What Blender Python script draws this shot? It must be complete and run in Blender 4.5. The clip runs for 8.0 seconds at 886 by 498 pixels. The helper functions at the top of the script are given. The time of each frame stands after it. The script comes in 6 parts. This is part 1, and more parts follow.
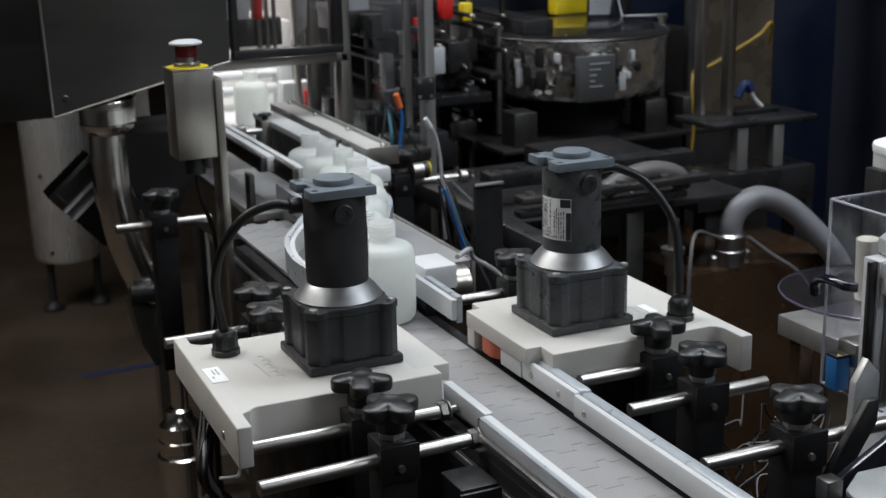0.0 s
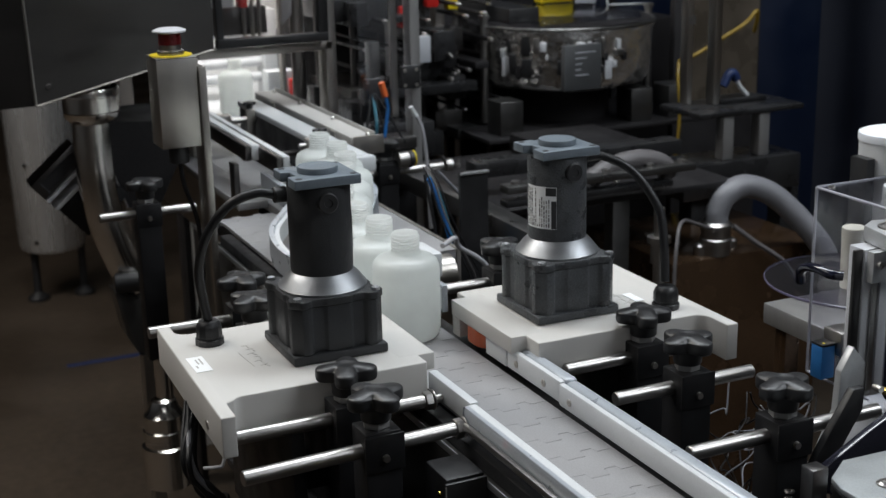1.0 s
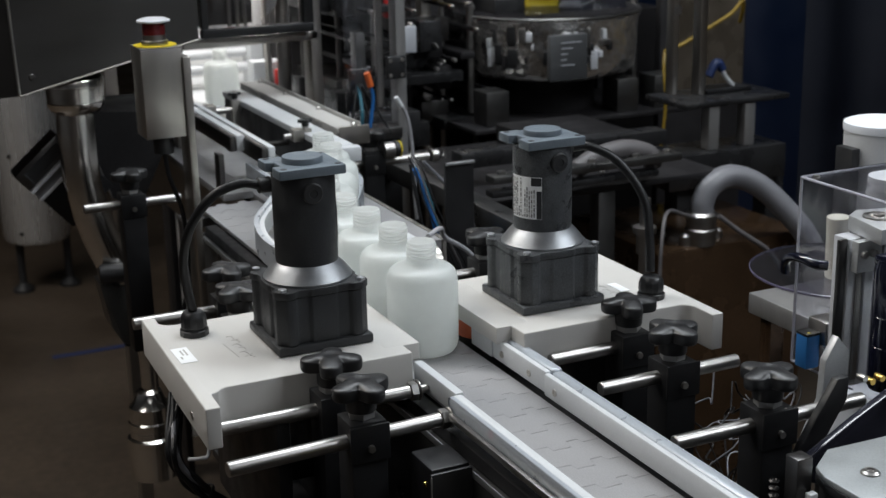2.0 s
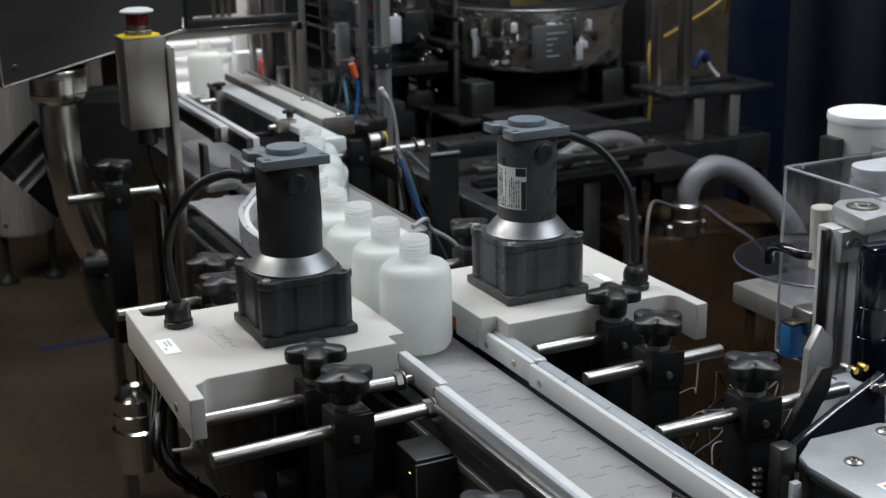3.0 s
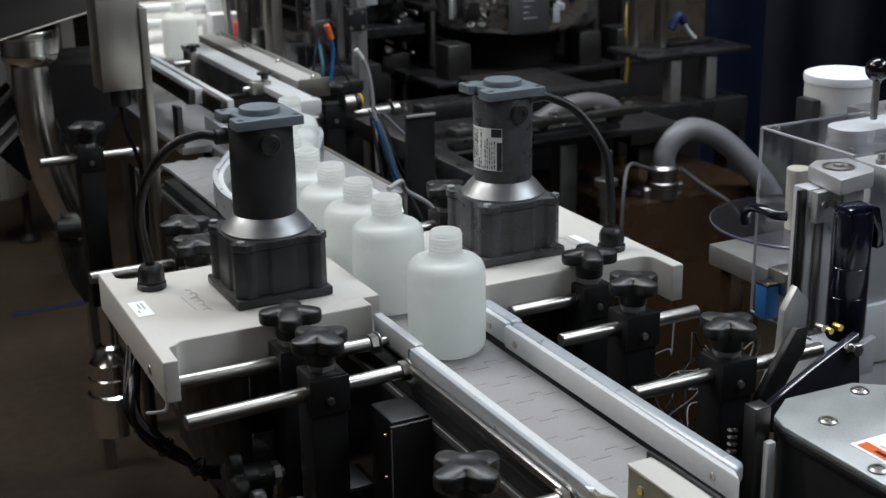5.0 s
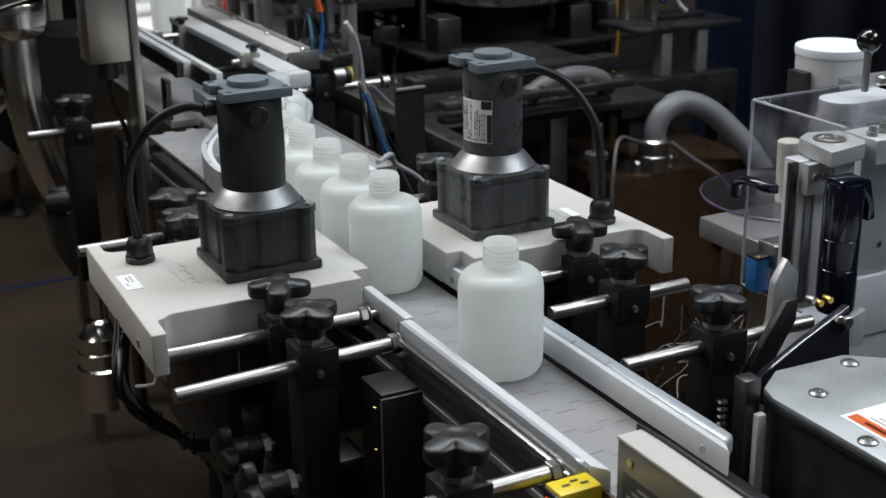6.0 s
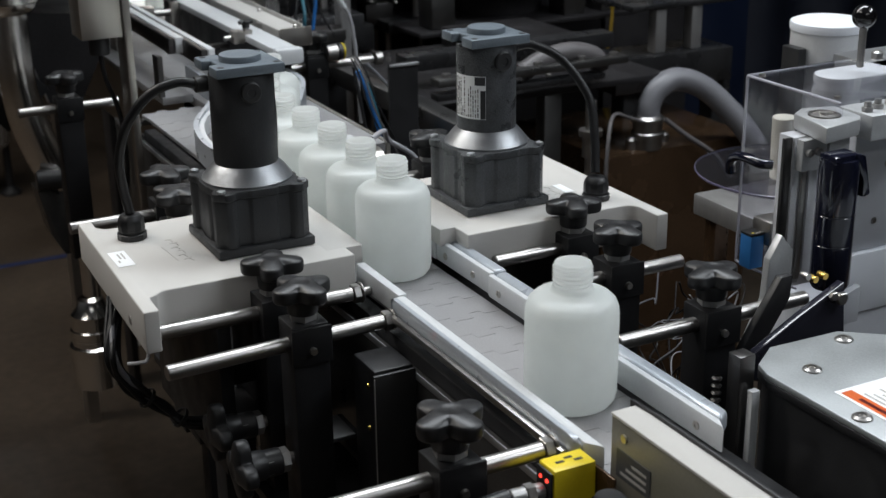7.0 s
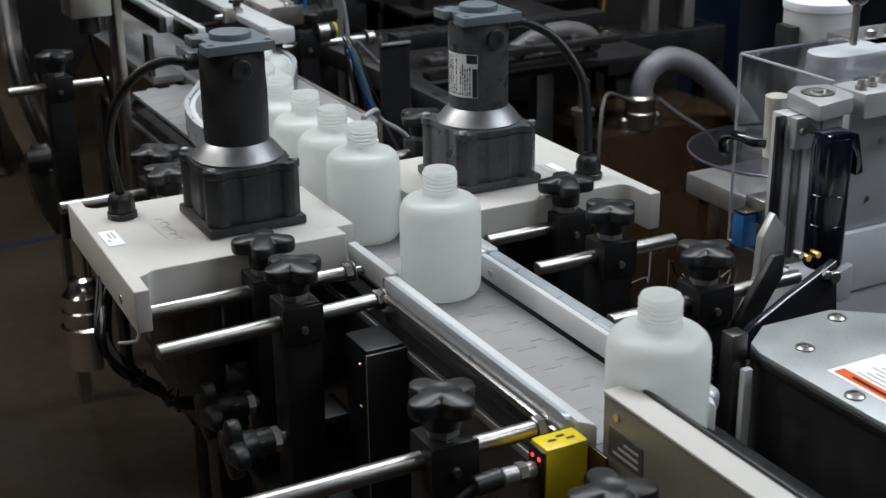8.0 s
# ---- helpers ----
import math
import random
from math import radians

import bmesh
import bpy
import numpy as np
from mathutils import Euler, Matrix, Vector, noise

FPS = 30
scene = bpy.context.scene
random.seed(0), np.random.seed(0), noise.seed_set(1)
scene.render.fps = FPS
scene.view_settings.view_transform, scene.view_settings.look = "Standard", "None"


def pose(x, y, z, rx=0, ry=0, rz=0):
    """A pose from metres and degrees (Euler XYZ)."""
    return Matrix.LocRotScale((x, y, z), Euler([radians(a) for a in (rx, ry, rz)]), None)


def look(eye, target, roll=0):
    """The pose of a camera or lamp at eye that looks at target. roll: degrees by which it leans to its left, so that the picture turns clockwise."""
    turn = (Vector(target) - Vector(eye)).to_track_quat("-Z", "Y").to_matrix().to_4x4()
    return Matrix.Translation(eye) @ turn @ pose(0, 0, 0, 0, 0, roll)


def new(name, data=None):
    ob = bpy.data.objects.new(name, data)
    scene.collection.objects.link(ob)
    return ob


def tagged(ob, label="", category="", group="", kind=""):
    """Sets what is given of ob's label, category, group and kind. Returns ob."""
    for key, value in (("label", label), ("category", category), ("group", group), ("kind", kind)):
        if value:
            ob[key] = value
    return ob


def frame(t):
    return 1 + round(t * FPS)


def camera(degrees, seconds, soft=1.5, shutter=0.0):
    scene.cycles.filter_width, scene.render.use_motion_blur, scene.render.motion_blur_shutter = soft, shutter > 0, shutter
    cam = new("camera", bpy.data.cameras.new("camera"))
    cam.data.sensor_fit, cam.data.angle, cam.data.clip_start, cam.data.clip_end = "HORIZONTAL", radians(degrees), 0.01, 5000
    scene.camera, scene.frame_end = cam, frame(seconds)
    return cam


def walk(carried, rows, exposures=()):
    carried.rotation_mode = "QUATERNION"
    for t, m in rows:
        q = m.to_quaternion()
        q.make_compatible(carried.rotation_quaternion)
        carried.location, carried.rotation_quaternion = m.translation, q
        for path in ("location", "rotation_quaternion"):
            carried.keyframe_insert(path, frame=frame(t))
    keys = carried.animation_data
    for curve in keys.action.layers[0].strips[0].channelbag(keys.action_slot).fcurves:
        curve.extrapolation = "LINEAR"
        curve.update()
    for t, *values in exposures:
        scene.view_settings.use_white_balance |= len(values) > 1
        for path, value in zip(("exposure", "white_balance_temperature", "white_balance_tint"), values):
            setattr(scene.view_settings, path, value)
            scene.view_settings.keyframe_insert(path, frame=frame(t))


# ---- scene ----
cam = camera(36.0, 8.0, soft=1.4, shutter=0.5)
PATH = [
    (0, pose(-0.5205, -0.0054, 1.3786, 74.372, 1.32, -24.283)),
    (0.5, pose(-0.5184, -0.003, 1.3772, 74.132, 1.258, -24.582)),
    (1, pose(-0.5172, -0.0015, 1.3762, 73.926, 1.228, -24.846)),
    (1.5, pose(-0.5161, -0.0006, 1.3757, 73.715, 1.189, -25.129)),
    (3, pose(-0.5136, -0.0005, 1.3739, 73.161, 1.067, -25.986)),
    (3.5, pose(-0.5127, 0.0, 1.373, 72.897, 1.002, -26.292)),
    (4, pose(-0.5119, 0.0008, 1.3717, 72.459, 0.967, -26.453)),
    (4.5, pose(-0.5105, 0.0019, 1.3704, 72.108, 0.937, -26.666)),
    (6, pose(-0.5068, 0.0062, 1.3652, 70.624, 0.804, -27.288)),
    (6.5, pose(-0.5057, 0.008, 1.3636, 70.15, 0.772, -27.417)),
    (7, pose(-0.5046, 0.0098, 1.362, 69.711, 0.759, -27.547)),
    (7.5, pose(-0.5036, 0.0114, 1.3603, 69.351, 0.688, -27.652)),
    (8, pose(-0.5023, 0.0128, 1.3582, 68.93, 0.699, -27.853)),
]
walk(cam, PATH)

# one thin lens for the clip: the far machines lie out of focus
cam.data.dof.use_dof = True
cam.data.dof.focus_distance = 1.16
cam.data.dof.aperture_fstop = 14.0

# ---------------------------------------------------------------- light
world = bpy.data.worlds.new("hall_air")
scene.world = world
world.use_nodes = True
world.node_tree.nodes["Background"].inputs[0].default_value = (0.30, 0.34, 0.42, 1)
world.node_tree.nodes["Background"].inputs[1].default_value = 0.15
scene.view_settings.exposure = 0.0


def area_lamp(name, eye, target, sx, sy, watts, colour):
    data = bpy.data.lights.new(name, "AREA")
    data.shape, data.size, data.size_y, data.energy, data.color = "RECTANGLE", sx, sy, watts, colour
    ob = new(name, data)
    ob.matrix_world = look(eye, target)
    return ob


# The first is the overhead key; the other hall lamps are added unseen fills.
area_lamp("hall_key_fill_light", (0.35, 1.75, 3.3), (0.0, 1.1, 0.9), 2.2, 0.5, 68, (0.875, 0.945, 1.0))
area_lamp("hall_key_fill_light", (-1.9, 1.3, 3.2), (0.0, 1.1, 0.9), 1.6, 0.4, 9, (1.0, 0.96, 0.9))
area_lamp("filler_lamp_light", (0.27, 2.72, 1.40), (0.27, 2.72, 0.9), 0.40, 0.10, 3.2, (1.0, 0.97, 0.93))
area_lamp("hall_key_fill_light", (-1.5, 2.9, 3.2), (-0.6, 3.6, 0.0), 1.6, 0.4, 58, (1.0, 0.95, 0.88))
area_lamp("hall_key_fill_light", (1.6, 0.0, 2.7), (0.5, 0.95, 0.95), 1.6, 0.4, 30, (0.86, 0.93, 1.0))
beam = bpy.data.lights.new("sensor_beam", "SPOT")
beam.energy, beam.color, beam.spot_size, beam.spot_blend, beam.shadow_soft_size = 0.035, (1.0, 0.05, 0.06), radians(7), 0.8, 0.002
new("sensor_beam", beam).matrix_world = look((-0.130, 0.878, 0.9335), (-0.052, 0.897, 0.921))
area_lamp("hall_key_fill_light", (-0.6, -2.6, 3.2), (-0.2, 0.5, 1.0), 2.2, 0.5, 5, (0.90, 0.955, 1.0))


# ---------------------------------------------------------------- materials
def material(name, colour, rough=0.5, metal=0.0, vary=0.12, scale=40.0, bump=0.0, fine=900.0, coat=0.0, stretch=(1, 1, 1), spec=0.5, wear=0.0):
    m = bpy.data.materials.new(name)
    m.use_nodes = True
    nt = m.node_tree
    b = nt.nodes["Principled BSDF"]
    tc = nt.nodes.new("ShaderNodeTexCoord")
    mp = nt.nodes.new("ShaderNodeMapping")
    mp.inputs["Scale"].default_value = stretch
    nt.links.new(tc.outputs["Object"], mp.inputs[0])
    n1 = nt.nodes.new("ShaderNodeTexNoise")
    n1.inputs["Scale"].default_value, n1.inputs["Detail"].default_value = scale, 5
    n2 = nt.nodes.new("ShaderNodeTexNoise")
    n2.inputs["Scale"].default_value, n2.inputs["Detail"].default_value = fine, 3
    for n in (n1, n2):
        nt.links.new(mp.outputs[0], n.inputs["Vector"])
    mixf = nt.nodes.new("ShaderNodeMath")
    mixf.operation = "ADD"
    nt.links.new(n1.outputs["Fac"], mixf.inputs[0])
    nt.links.new(n2.outputs["Fac"], mixf.inputs[1])
    ramp = nt.nodes.new("ShaderNodeMapRange")
    ramp.inputs["From Min"].default_value, ramp.inputs["From Max"].default_value = 0.65, 1.35
    ramp.inputs["To Min"].default_value, ramp.inputs["To Max"].default_value = 1 - vary, 1 + vary
    nt.links.new(mixf.outputs[0], ramp.inputs["Value"])
    mul = nt.nodes.new("ShaderNodeVectorMath")
    mul.operation = "SCALE"
    mul.inputs[0].default_value = colour
    nt.links.new(ramp.outputs[0], mul.inputs["Scale"])
    nt.links.new(mul.outputs[0], b.inputs["Base Color"])
    r2 = nt.nodes.new("ShaderNodeMapRange")
    r2.inputs["From Min"].default_value, r2.inputs["From Max"].default_value = 0.3, 0.7
    r2.inputs["To Min"].default_value, r2.inputs["To Max"].default_value = max(rough - 0.5 * vary, 0.02), min(rough + 0.5 * vary + wear, 1)
    nt.links.new(n1.outputs["Fac"], r2.inputs["Value"])
    nt.links.new(r2.outputs[0], b.inputs["Roughness"])
    b.inputs["Metallic"].default_value = metal
    b.inputs["Coat Weight"].default_value = coat
    b.inputs["Specular IOR Level"].default_value = spec
    if bump:
        bp = nt.nodes.new("ShaderNodeBump")
        bp.inputs["Strength"].default_value, bp.inputs["Distance"].default_value = bump, 0.0006
        nt.links.new(n2.outputs["Fac"], bp.inputs["Height"])
        nt.links.new(bp.outputs[0], b.inputs["Normal"])
    return m


def glassy(name, colour, rough=0.03, ior=1.1, alpha=1.0):
    m = bpy.data.materials.new(name)
    m.use_nodes = True
    nt = m.node_tree
    clear, gloss = nt.nodes.new("ShaderNodeBsdfTransparent"), nt.nodes.new("ShaderNodeBsdfGlossy")
    clear.inputs["Color"].default_value = (*colour, 1)
    gloss.inputs["Roughness"].default_value = rough
    # gloss grows towards grazing view, the same on both faces of a thin sheet
    lw, mx = nt.nodes.new("ShaderNodeLayerWeight"), nt.nodes.new("ShaderNodeMixShader")
    lw.inputs["Blend"].default_value = 0.5
    pw, ml = nt.nodes.new("ShaderNodeMath"), nt.nodes.new("ShaderNodeMath")
    pw.operation, ml.operation = "POWER", "MULTIPLY_ADD"
    pw.inputs[1].default_value = 3.5
    nt.links.new(lw.outputs["Facing"], pw.inputs[0])
    nt.links.new(pw.outputs[0], ml.inputs[0])
    ml.inputs[1].default_value, ml.inputs[2].default_value = 0.7, ((ior - 1) / (ior + 1)) ** 2
    nt.links.new(ml.outputs[0], mx.inputs[0])
    nt.links.new(clear.outputs[0], mx.inputs[1])
    nt.links.new(gloss.outputs[0], mx.inputs[2])
    nt.links.new(mx.outputs[0], nt.nodes["Material Output"].inputs["Surface"])
    return m


def milky(name, colour, rough, through_light, sss=0.0):
    m = bpy.data.materials.new(name)
    m.use_nodes = True
    nt = m.node_tree
    b = nt.nodes["Principled BSDF"]
    n1 = nt.nodes.new("ShaderNodeTexNoise")
    n1.inputs["Scale"].default_value, n1.inputs["Detail"].default_value = 60, 4
    tc = nt.nodes.new("ShaderNodeTexCoord")
    nt.links.new(tc.outputs["Object"], n1.inputs["Vector"])
    mr = nt.nodes.new("ShaderNodeMapRange")
    mr.inputs["To Min"].default_value, mr.inputs["To Max"].default_value = 0.94, 1.03
    nt.links.new(n1.outputs["Fac"], mr.inputs["Value"])
    mul = nt.nodes.new("ShaderNodeVectorMath")
    mul.operation = "SCALE"
    mul.inputs[0].default_value = colour
    nt.links.new(mr.outputs[0], mul.inputs["Scale"])
    nt.links.new(mul.outputs[0], b.inputs["Base Color"])
    b.inputs["Roughness"].default_value = rough
    tr = nt.nodes.new("ShaderNodeBsdfTranslucent")
    nt.links.new(mul.outputs[0], tr.inputs["Color"])
    mx = nt.nodes.new("ShaderNodeMixShader")
    mx.inputs[0].default_value = through_light
    nt.links.new(b.outputs[0], mx.inputs[1])
    nt.links.new(tr.outputs[0], mx.inputs[2])
    nt.links.new(mx.outputs[0], nt.nodes["Material Output"].inputs["Surface"])
    bp = nt.nodes.new("ShaderNodeBump")
    bp.inputs["Strength"].default_value, bp.inputs["Distance"].default_value = 0.05, 0.002
    nt.links.new(n1.outputs["Fac"], bp.inputs["Height"])
    nt.links.new(bp.outputs[0], b.inputs["Normal"])
    return m


BEIGE = material("beige_powder_coat", (0.505, 0.49, 0.467), 0.58, 0, 0.06, 18, 0.25, 1400, wear=0.1)
MOTOR = material("grey_hammer_paint", (0.050, 0.053, 0.057), 0.42, 0, 0.50, 60, 1.2, 560)
# Darker copy of the motor paint: unit A's shade is put into the colour.
SHADEDMOTOR = material("shaded_motor_paint", (0.026, 0.027, 0.029), 0.46, 0, 0.30, 50, 0.7, 1100, spec=0.4)
MOTORTOP = material("blue_grey_cast_flange", (0.140, 0.168, 0.195), 0.40, 0.1, 0.12, 60, 0.4, 900)
CONE = material("brushed_zinc_cone", (0.31, 0.32, 0.335), 0.40, 0.85, 0.10, 30, 0.15, 600, stretch=(1, 1, 6))
BLACK = material("black_plastic", (0.014, 0.014, 0.015), 0.41, 0, 0.2, 50, 0.2, 700, spec=0.5)
BLACKMATT = material("black_anodised", (0.011, 0.011, 0.012), 0.42, 0.0, 0.25, 30, 0.1, 500, spec=0.3)
RUBBER = material("black_cable_rubber", (0.012, 0.012, 0.013), 0.40, 0, 0.2, 80, 0.1, 600, spec=0.3)
STEEL = material("polished_stainless", (0.44, 0.425, 0.41), 0.33, 1.0, 0.10, 25, 0.08, 500, stretch=(1, 8, 8))
SATIN = material("satin_stainless", (0.50, 0.475, 0.44), 0.34, 1.0, 0.05, 25, 0.02, 900, stretch=(4, 4, 0.3))
DARKSTEEL = material("dark_stainless_sheet", (0.125, 0.12, 0.118), 0.36, 1.0, 0.10, 7, 0.02, 400, stretch=(1, 1, 5))
ALU = material("aluminium", (0.55, 0.56, 0.58), 0.35, 0.9, 0.08, 30, 0.15, 700)
MILLED = material("milled_aluminium", (0.47, 0.48, 0.49), 0.38, 0.4, 0.10, 30, 0.15, 700)
ALUDARK = material("dull_aluminium", (0.14, 0.138, 0.135), 0.33, 0.9, 0.15, 25, 0.15, 500)
CHAIN = material("grey_acetal_link", (0.268, 0.264, 0.268), 0.42, 0, 0.14, 38, 0.3, 700, wear=0.12)
GALV = material("dull_galvanised_steel", (0.36, 0.355, 0.35), 0.36, 0.65, 0.10, 20, 0.05, 400, stretch=(4, 4, 0.4))
PLATE = material("worn_brushed_plate", (0.38, 0.40, 0.41), 0.42, 0.5, 0.14, 22, 0.12, 700)
PALEALU = material("pale_anodised_aluminium", (0.60, 0.61, 0.64), 0.36, 0.2, 0.08, 30, 0.1, 700)
WHITE = material("white_polymer", (0.58, 0.595, 0.61), 0.38, 0, 0.05, 40, 0.1, 500)
CLEARRAIL = material("grey_rail_profile", (0.41, 0.44, 0.48), 0.30, 0.25, 0.08, 40, 0.05, 500)
RED = material("red_plastic", (0.55, 0.02, 0.015), 0.35, 0, 0.1, 40)
DARKRED = material("dark_red_button", (0.10, 0.008, 0.010), 0.3, 0, 0.1, 40)
ORANGE = material("orange_drive_belt", (0.48, 0.10, 0.035), 0.35, 0, 0.15, 60, 0.15, 500)
ORANGEP = material("orange_plastic", (0.66, 0.13, 0.03), 0.4, 0, 0.08, 40)
YELLOW = material("yellow_plastic", (0.78, 0.60, 0.02), 0.38, 0, 0.06, 40, 0.05, 500)
BLUE = material("blue_plastic", (0.03, 0.16, 0.42), 0.4, 0, 0.1, 50)
BLUECABLE = material("blue_tubing", (0.02, 0.14, 0.42), 0.35, 0, 0.1, 50)
TEAL = material("teal_tubing", (0.03, 0.13, 0.18), 0.35, 0, 0.1, 50)
DULLYELLOW = material("dull_yellow_hose", (0.21, 0.135, 0.012), 0.45, 0, 0.15, 40)
TANKSTEEL = material("bright_rolled_stainless", (0.66, 0.66, 0.66), 0.26, 0.78, 0.12, 6, 0.03, 300, stretch=(6, 6, 0.3))
DULLHOSE = material("dull_brown_grey_hose", (0.10, 0.093, 0.095), 0.5, 0, 0.15, 30, 0.1, 500)
FACEPLATE = material("grey_face_plate", (0.085, 0.088, 0.092), 0.42, 0.2, 0.1, 20, 0.1, 500)
GREYHOSE = material("grey_ribbed_hose", (0.165, 0.165, 0.18), 0.42, 0, 0.1, 30, 0.1, 500)
GREYCABLE = material("light_grey_cable", (0.38, 0.38, 0.40), 0.4, 0, 0.1, 50)
PAPER = material("white_label_paper", (0.84, 0.85, 0.86), 0.5, 0, 0.03, 60)
INK = material("black_ink", (0.02, 0.02, 0.022), 0.55, 0, 0.1, 60)
GREYINK = material("grey_ink", (0.40, 0.39, 0.37), 0.6, 0, 0.1, 60)
GREYPANEL = material("grey_painted_panel", (0.47, 0.485, 0.52), 0.45, 0, 0.08, 20, 0.2, 1200)
LIGHTPANEL = material("pale_grey_panel", (0.74, 0.77, 0.82), 0.45, 0, 0.06, 20, 0.2, 1200)
NAVY = material("navy_backdrop", (0.0036, 0.0058, 0.0140), 0.6, 0, 0.3, 3)
DARKMACH = material("dark_machine_metal", (0.042, 0.042, 0.044), 0.28, 0.6, 0.3, 18, 0.1, 300)
FLOOR = material("stained_concrete", (0.043, 0.032, 0.023), 0.48, 0, 0.40, 2.2, 0.2, 40, spec=0.3)
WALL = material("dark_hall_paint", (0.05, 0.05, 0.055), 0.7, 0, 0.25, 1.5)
BOUNCEWALL = material("pale_bounce_paint", (0.45, 0.45, 0.46), 0.7, 0, 0.1, 1.5)
BROWN = material("brown_cabinet_steel", (0.085, 0.050, 0.028), 0.26, 0.6, 0.35, 6, 0.1, 300)
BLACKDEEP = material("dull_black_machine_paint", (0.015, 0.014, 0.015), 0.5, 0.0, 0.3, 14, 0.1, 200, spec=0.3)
DARKBLUE = material("dark_blue_rubber", (0.008, 0.022, 0.085), 0.5, 0, 0.15, 40)
BRASS = material("brass", (0.62, 0.42, 0.12), 0.25, 1.0, 0.1, 40)
GLOSSDARK = material("glossy_dark_plate", (0.020, 0.020, 0.030), 0.18, 0.0, 0.15, 20, coat=0.5)
GLOSSBLACK = material("glossy_black_plastic", (0.006, 0.006, 0.007), 0.12, 0, 0.1, 40, coat=0.5)
NAVYCYL = material("dark_blue_cylinder", (0.006, 0.007, 0.017), 0.16, 0.0, 0.1, 30, coat=0.4)
GLASS = glassy("clear_sheet", (0.965, 0.965, 0.98), 0.08, 1.6)
SMOKED = glassy("smoked_sheet", (0.86, 0.85, 0.90), 0.22, 1.7)
DRUMGLASS = material("mirror_polished_drum", (0.84, 0.82, 0.80), 0.15, 0.86, 0.30, 14, 1.0, 17, stretch=(1.0, 1.0, 1.2))
DRUMGLASS.node_tree.nodes["Bump"].inputs["Distance"].default_value = 0.016
POLISHED = material("mirror_polished_pipe", (0.80, 0.77, 0.73), 0.20, 1.0, 0.12, 12, 0.05, 300)
TAPE = material("dull_blue_tape", (0.007, 0.017, 0.07), 0.6, 0, 0.2, 30)
BOTTLE = milky("natural_polyethylene", (0.90, 0.925, 0.912), 0.28, 0.57)
NECK = milky("thin_natural_polyethylene", (0.90, 0.915, 0.905), 0.24, 0.70)
GREASE = material("graphite_smudge", (0.41, 0.395, 0.37), 0.6, 0, 0.1, 60)
glow = bpy.data.materials.new("lamp_diffuser")
glow.use_nodes = True
glow.node_tree.nodes["Principled BSDF"].inputs["Emission Color"].default_value = (1, 1, 1, 1)
glow.node_tree.nodes["Principled BSDF"].inputs["Emission Strength"].default_value = 3.0
LED = bpy.data.materials.new("red_led")
LED.use_nodes = True
LED.node_tree.nodes["Principled BSDF"].inputs["Base Color"].default_value = (0.4, 0, 0, 1)
LED.node_tree.nodes["Principled BSDF"].inputs["Emission Color"].default_value = (1, 0.05, 0.03, 1)
LED.node_tree.nodes["Principled BSDF"].inputs["Emission Strength"].default_value = 2.5


# ---------------------------------------------------------------- mesh helpers
def finish(bm, name, mat, smooth=35):
    me = bpy.data.meshes.new(name)
    bmesh.ops.recalc_face_normals(bm, faces=bm.faces[:])
    bm.to_mesh(me)
    bm.free()
    me.materials.append(mat)
    for p in me.polygons:
        p.use_smooth = True
    me.set_sharp_from_angle(angle=radians(smooth))
    return me


def part(name, bm, mat, parent=None, label="", smooth=35):
    ob = new(name, finish(bm, name, mat, smooth))
    if parent is not None:
        ob.parent = parent
    if label:
        ob["label"] = label
    return ob


def thing(name, label, category, at=(0, 0, 0), group="", rz=0.0):
    ob = new(name)
    ob.empty_display_size = 0.02
    ob.matrix_world = pose(at[0], at[1], at[2], 0, 0, rz)
    return tagged(ob, label, category, group)


def box(x0, x1, y0, y1, z0, z1, bevel=0.0, bm=None, segs=2):
    bm = bm or bmesh.new()
    r = bmesh.ops.create_cube(bm, size=1, matrix=Matrix.Translation(((x0 + x1) / 2, (y0 + y1) / 2, (z0 + z1) / 2)) @ Matrix.Diagonal((x1 - x0, y1 - y0, z1 - z0, 1)))
    if bevel:
        vs = set(r["verts"])
        es = [e for e in bm.edges if e.verts[0] in vs and e.verts[1] in vs]
        bmesh.ops.bevel(bm, geom=es, offset=bevel, segments=segs, affect="EDGES", profile=0.5)
    return bm


def prism(outline, z0, z1, bevel=0.0, bm=None, axis="z", segs=2):
    """A flat outline pulled up from z0 to z1 (axis z), or the same laid along x or y."""
    bm = bm or bmesh.new()
    put = {"z": lambda a, b, c: (a, b, c), "y": lambda a, b, c: (a, c, b), "x": lambda a, b, c: (c, a, b)}[axis]
    lo = [bm.verts.new(put(a, b, z0)) for a, b in outline]
    hi = [bm.verts.new(put(a, b, z1)) for a, b in outline]
    n = len(outline)
    made = [bm.faces.new(lo[::-1]), bm.faces.new(hi)]
    for i in range(n):
        made.append(bm.faces.new((lo[i], lo[(i + 1) % n], hi[(i + 1) % n], hi[i])))
    if bevel:
        bmesh.ops.recalc_face_normals(bm, faces=made)
        es = list({e for f in made for e in f.edges})
        bmesh.ops.bevel(bm, geom=es, offset=bevel, segments=segs, affect="EDGES", profile=0.5)
    return bm


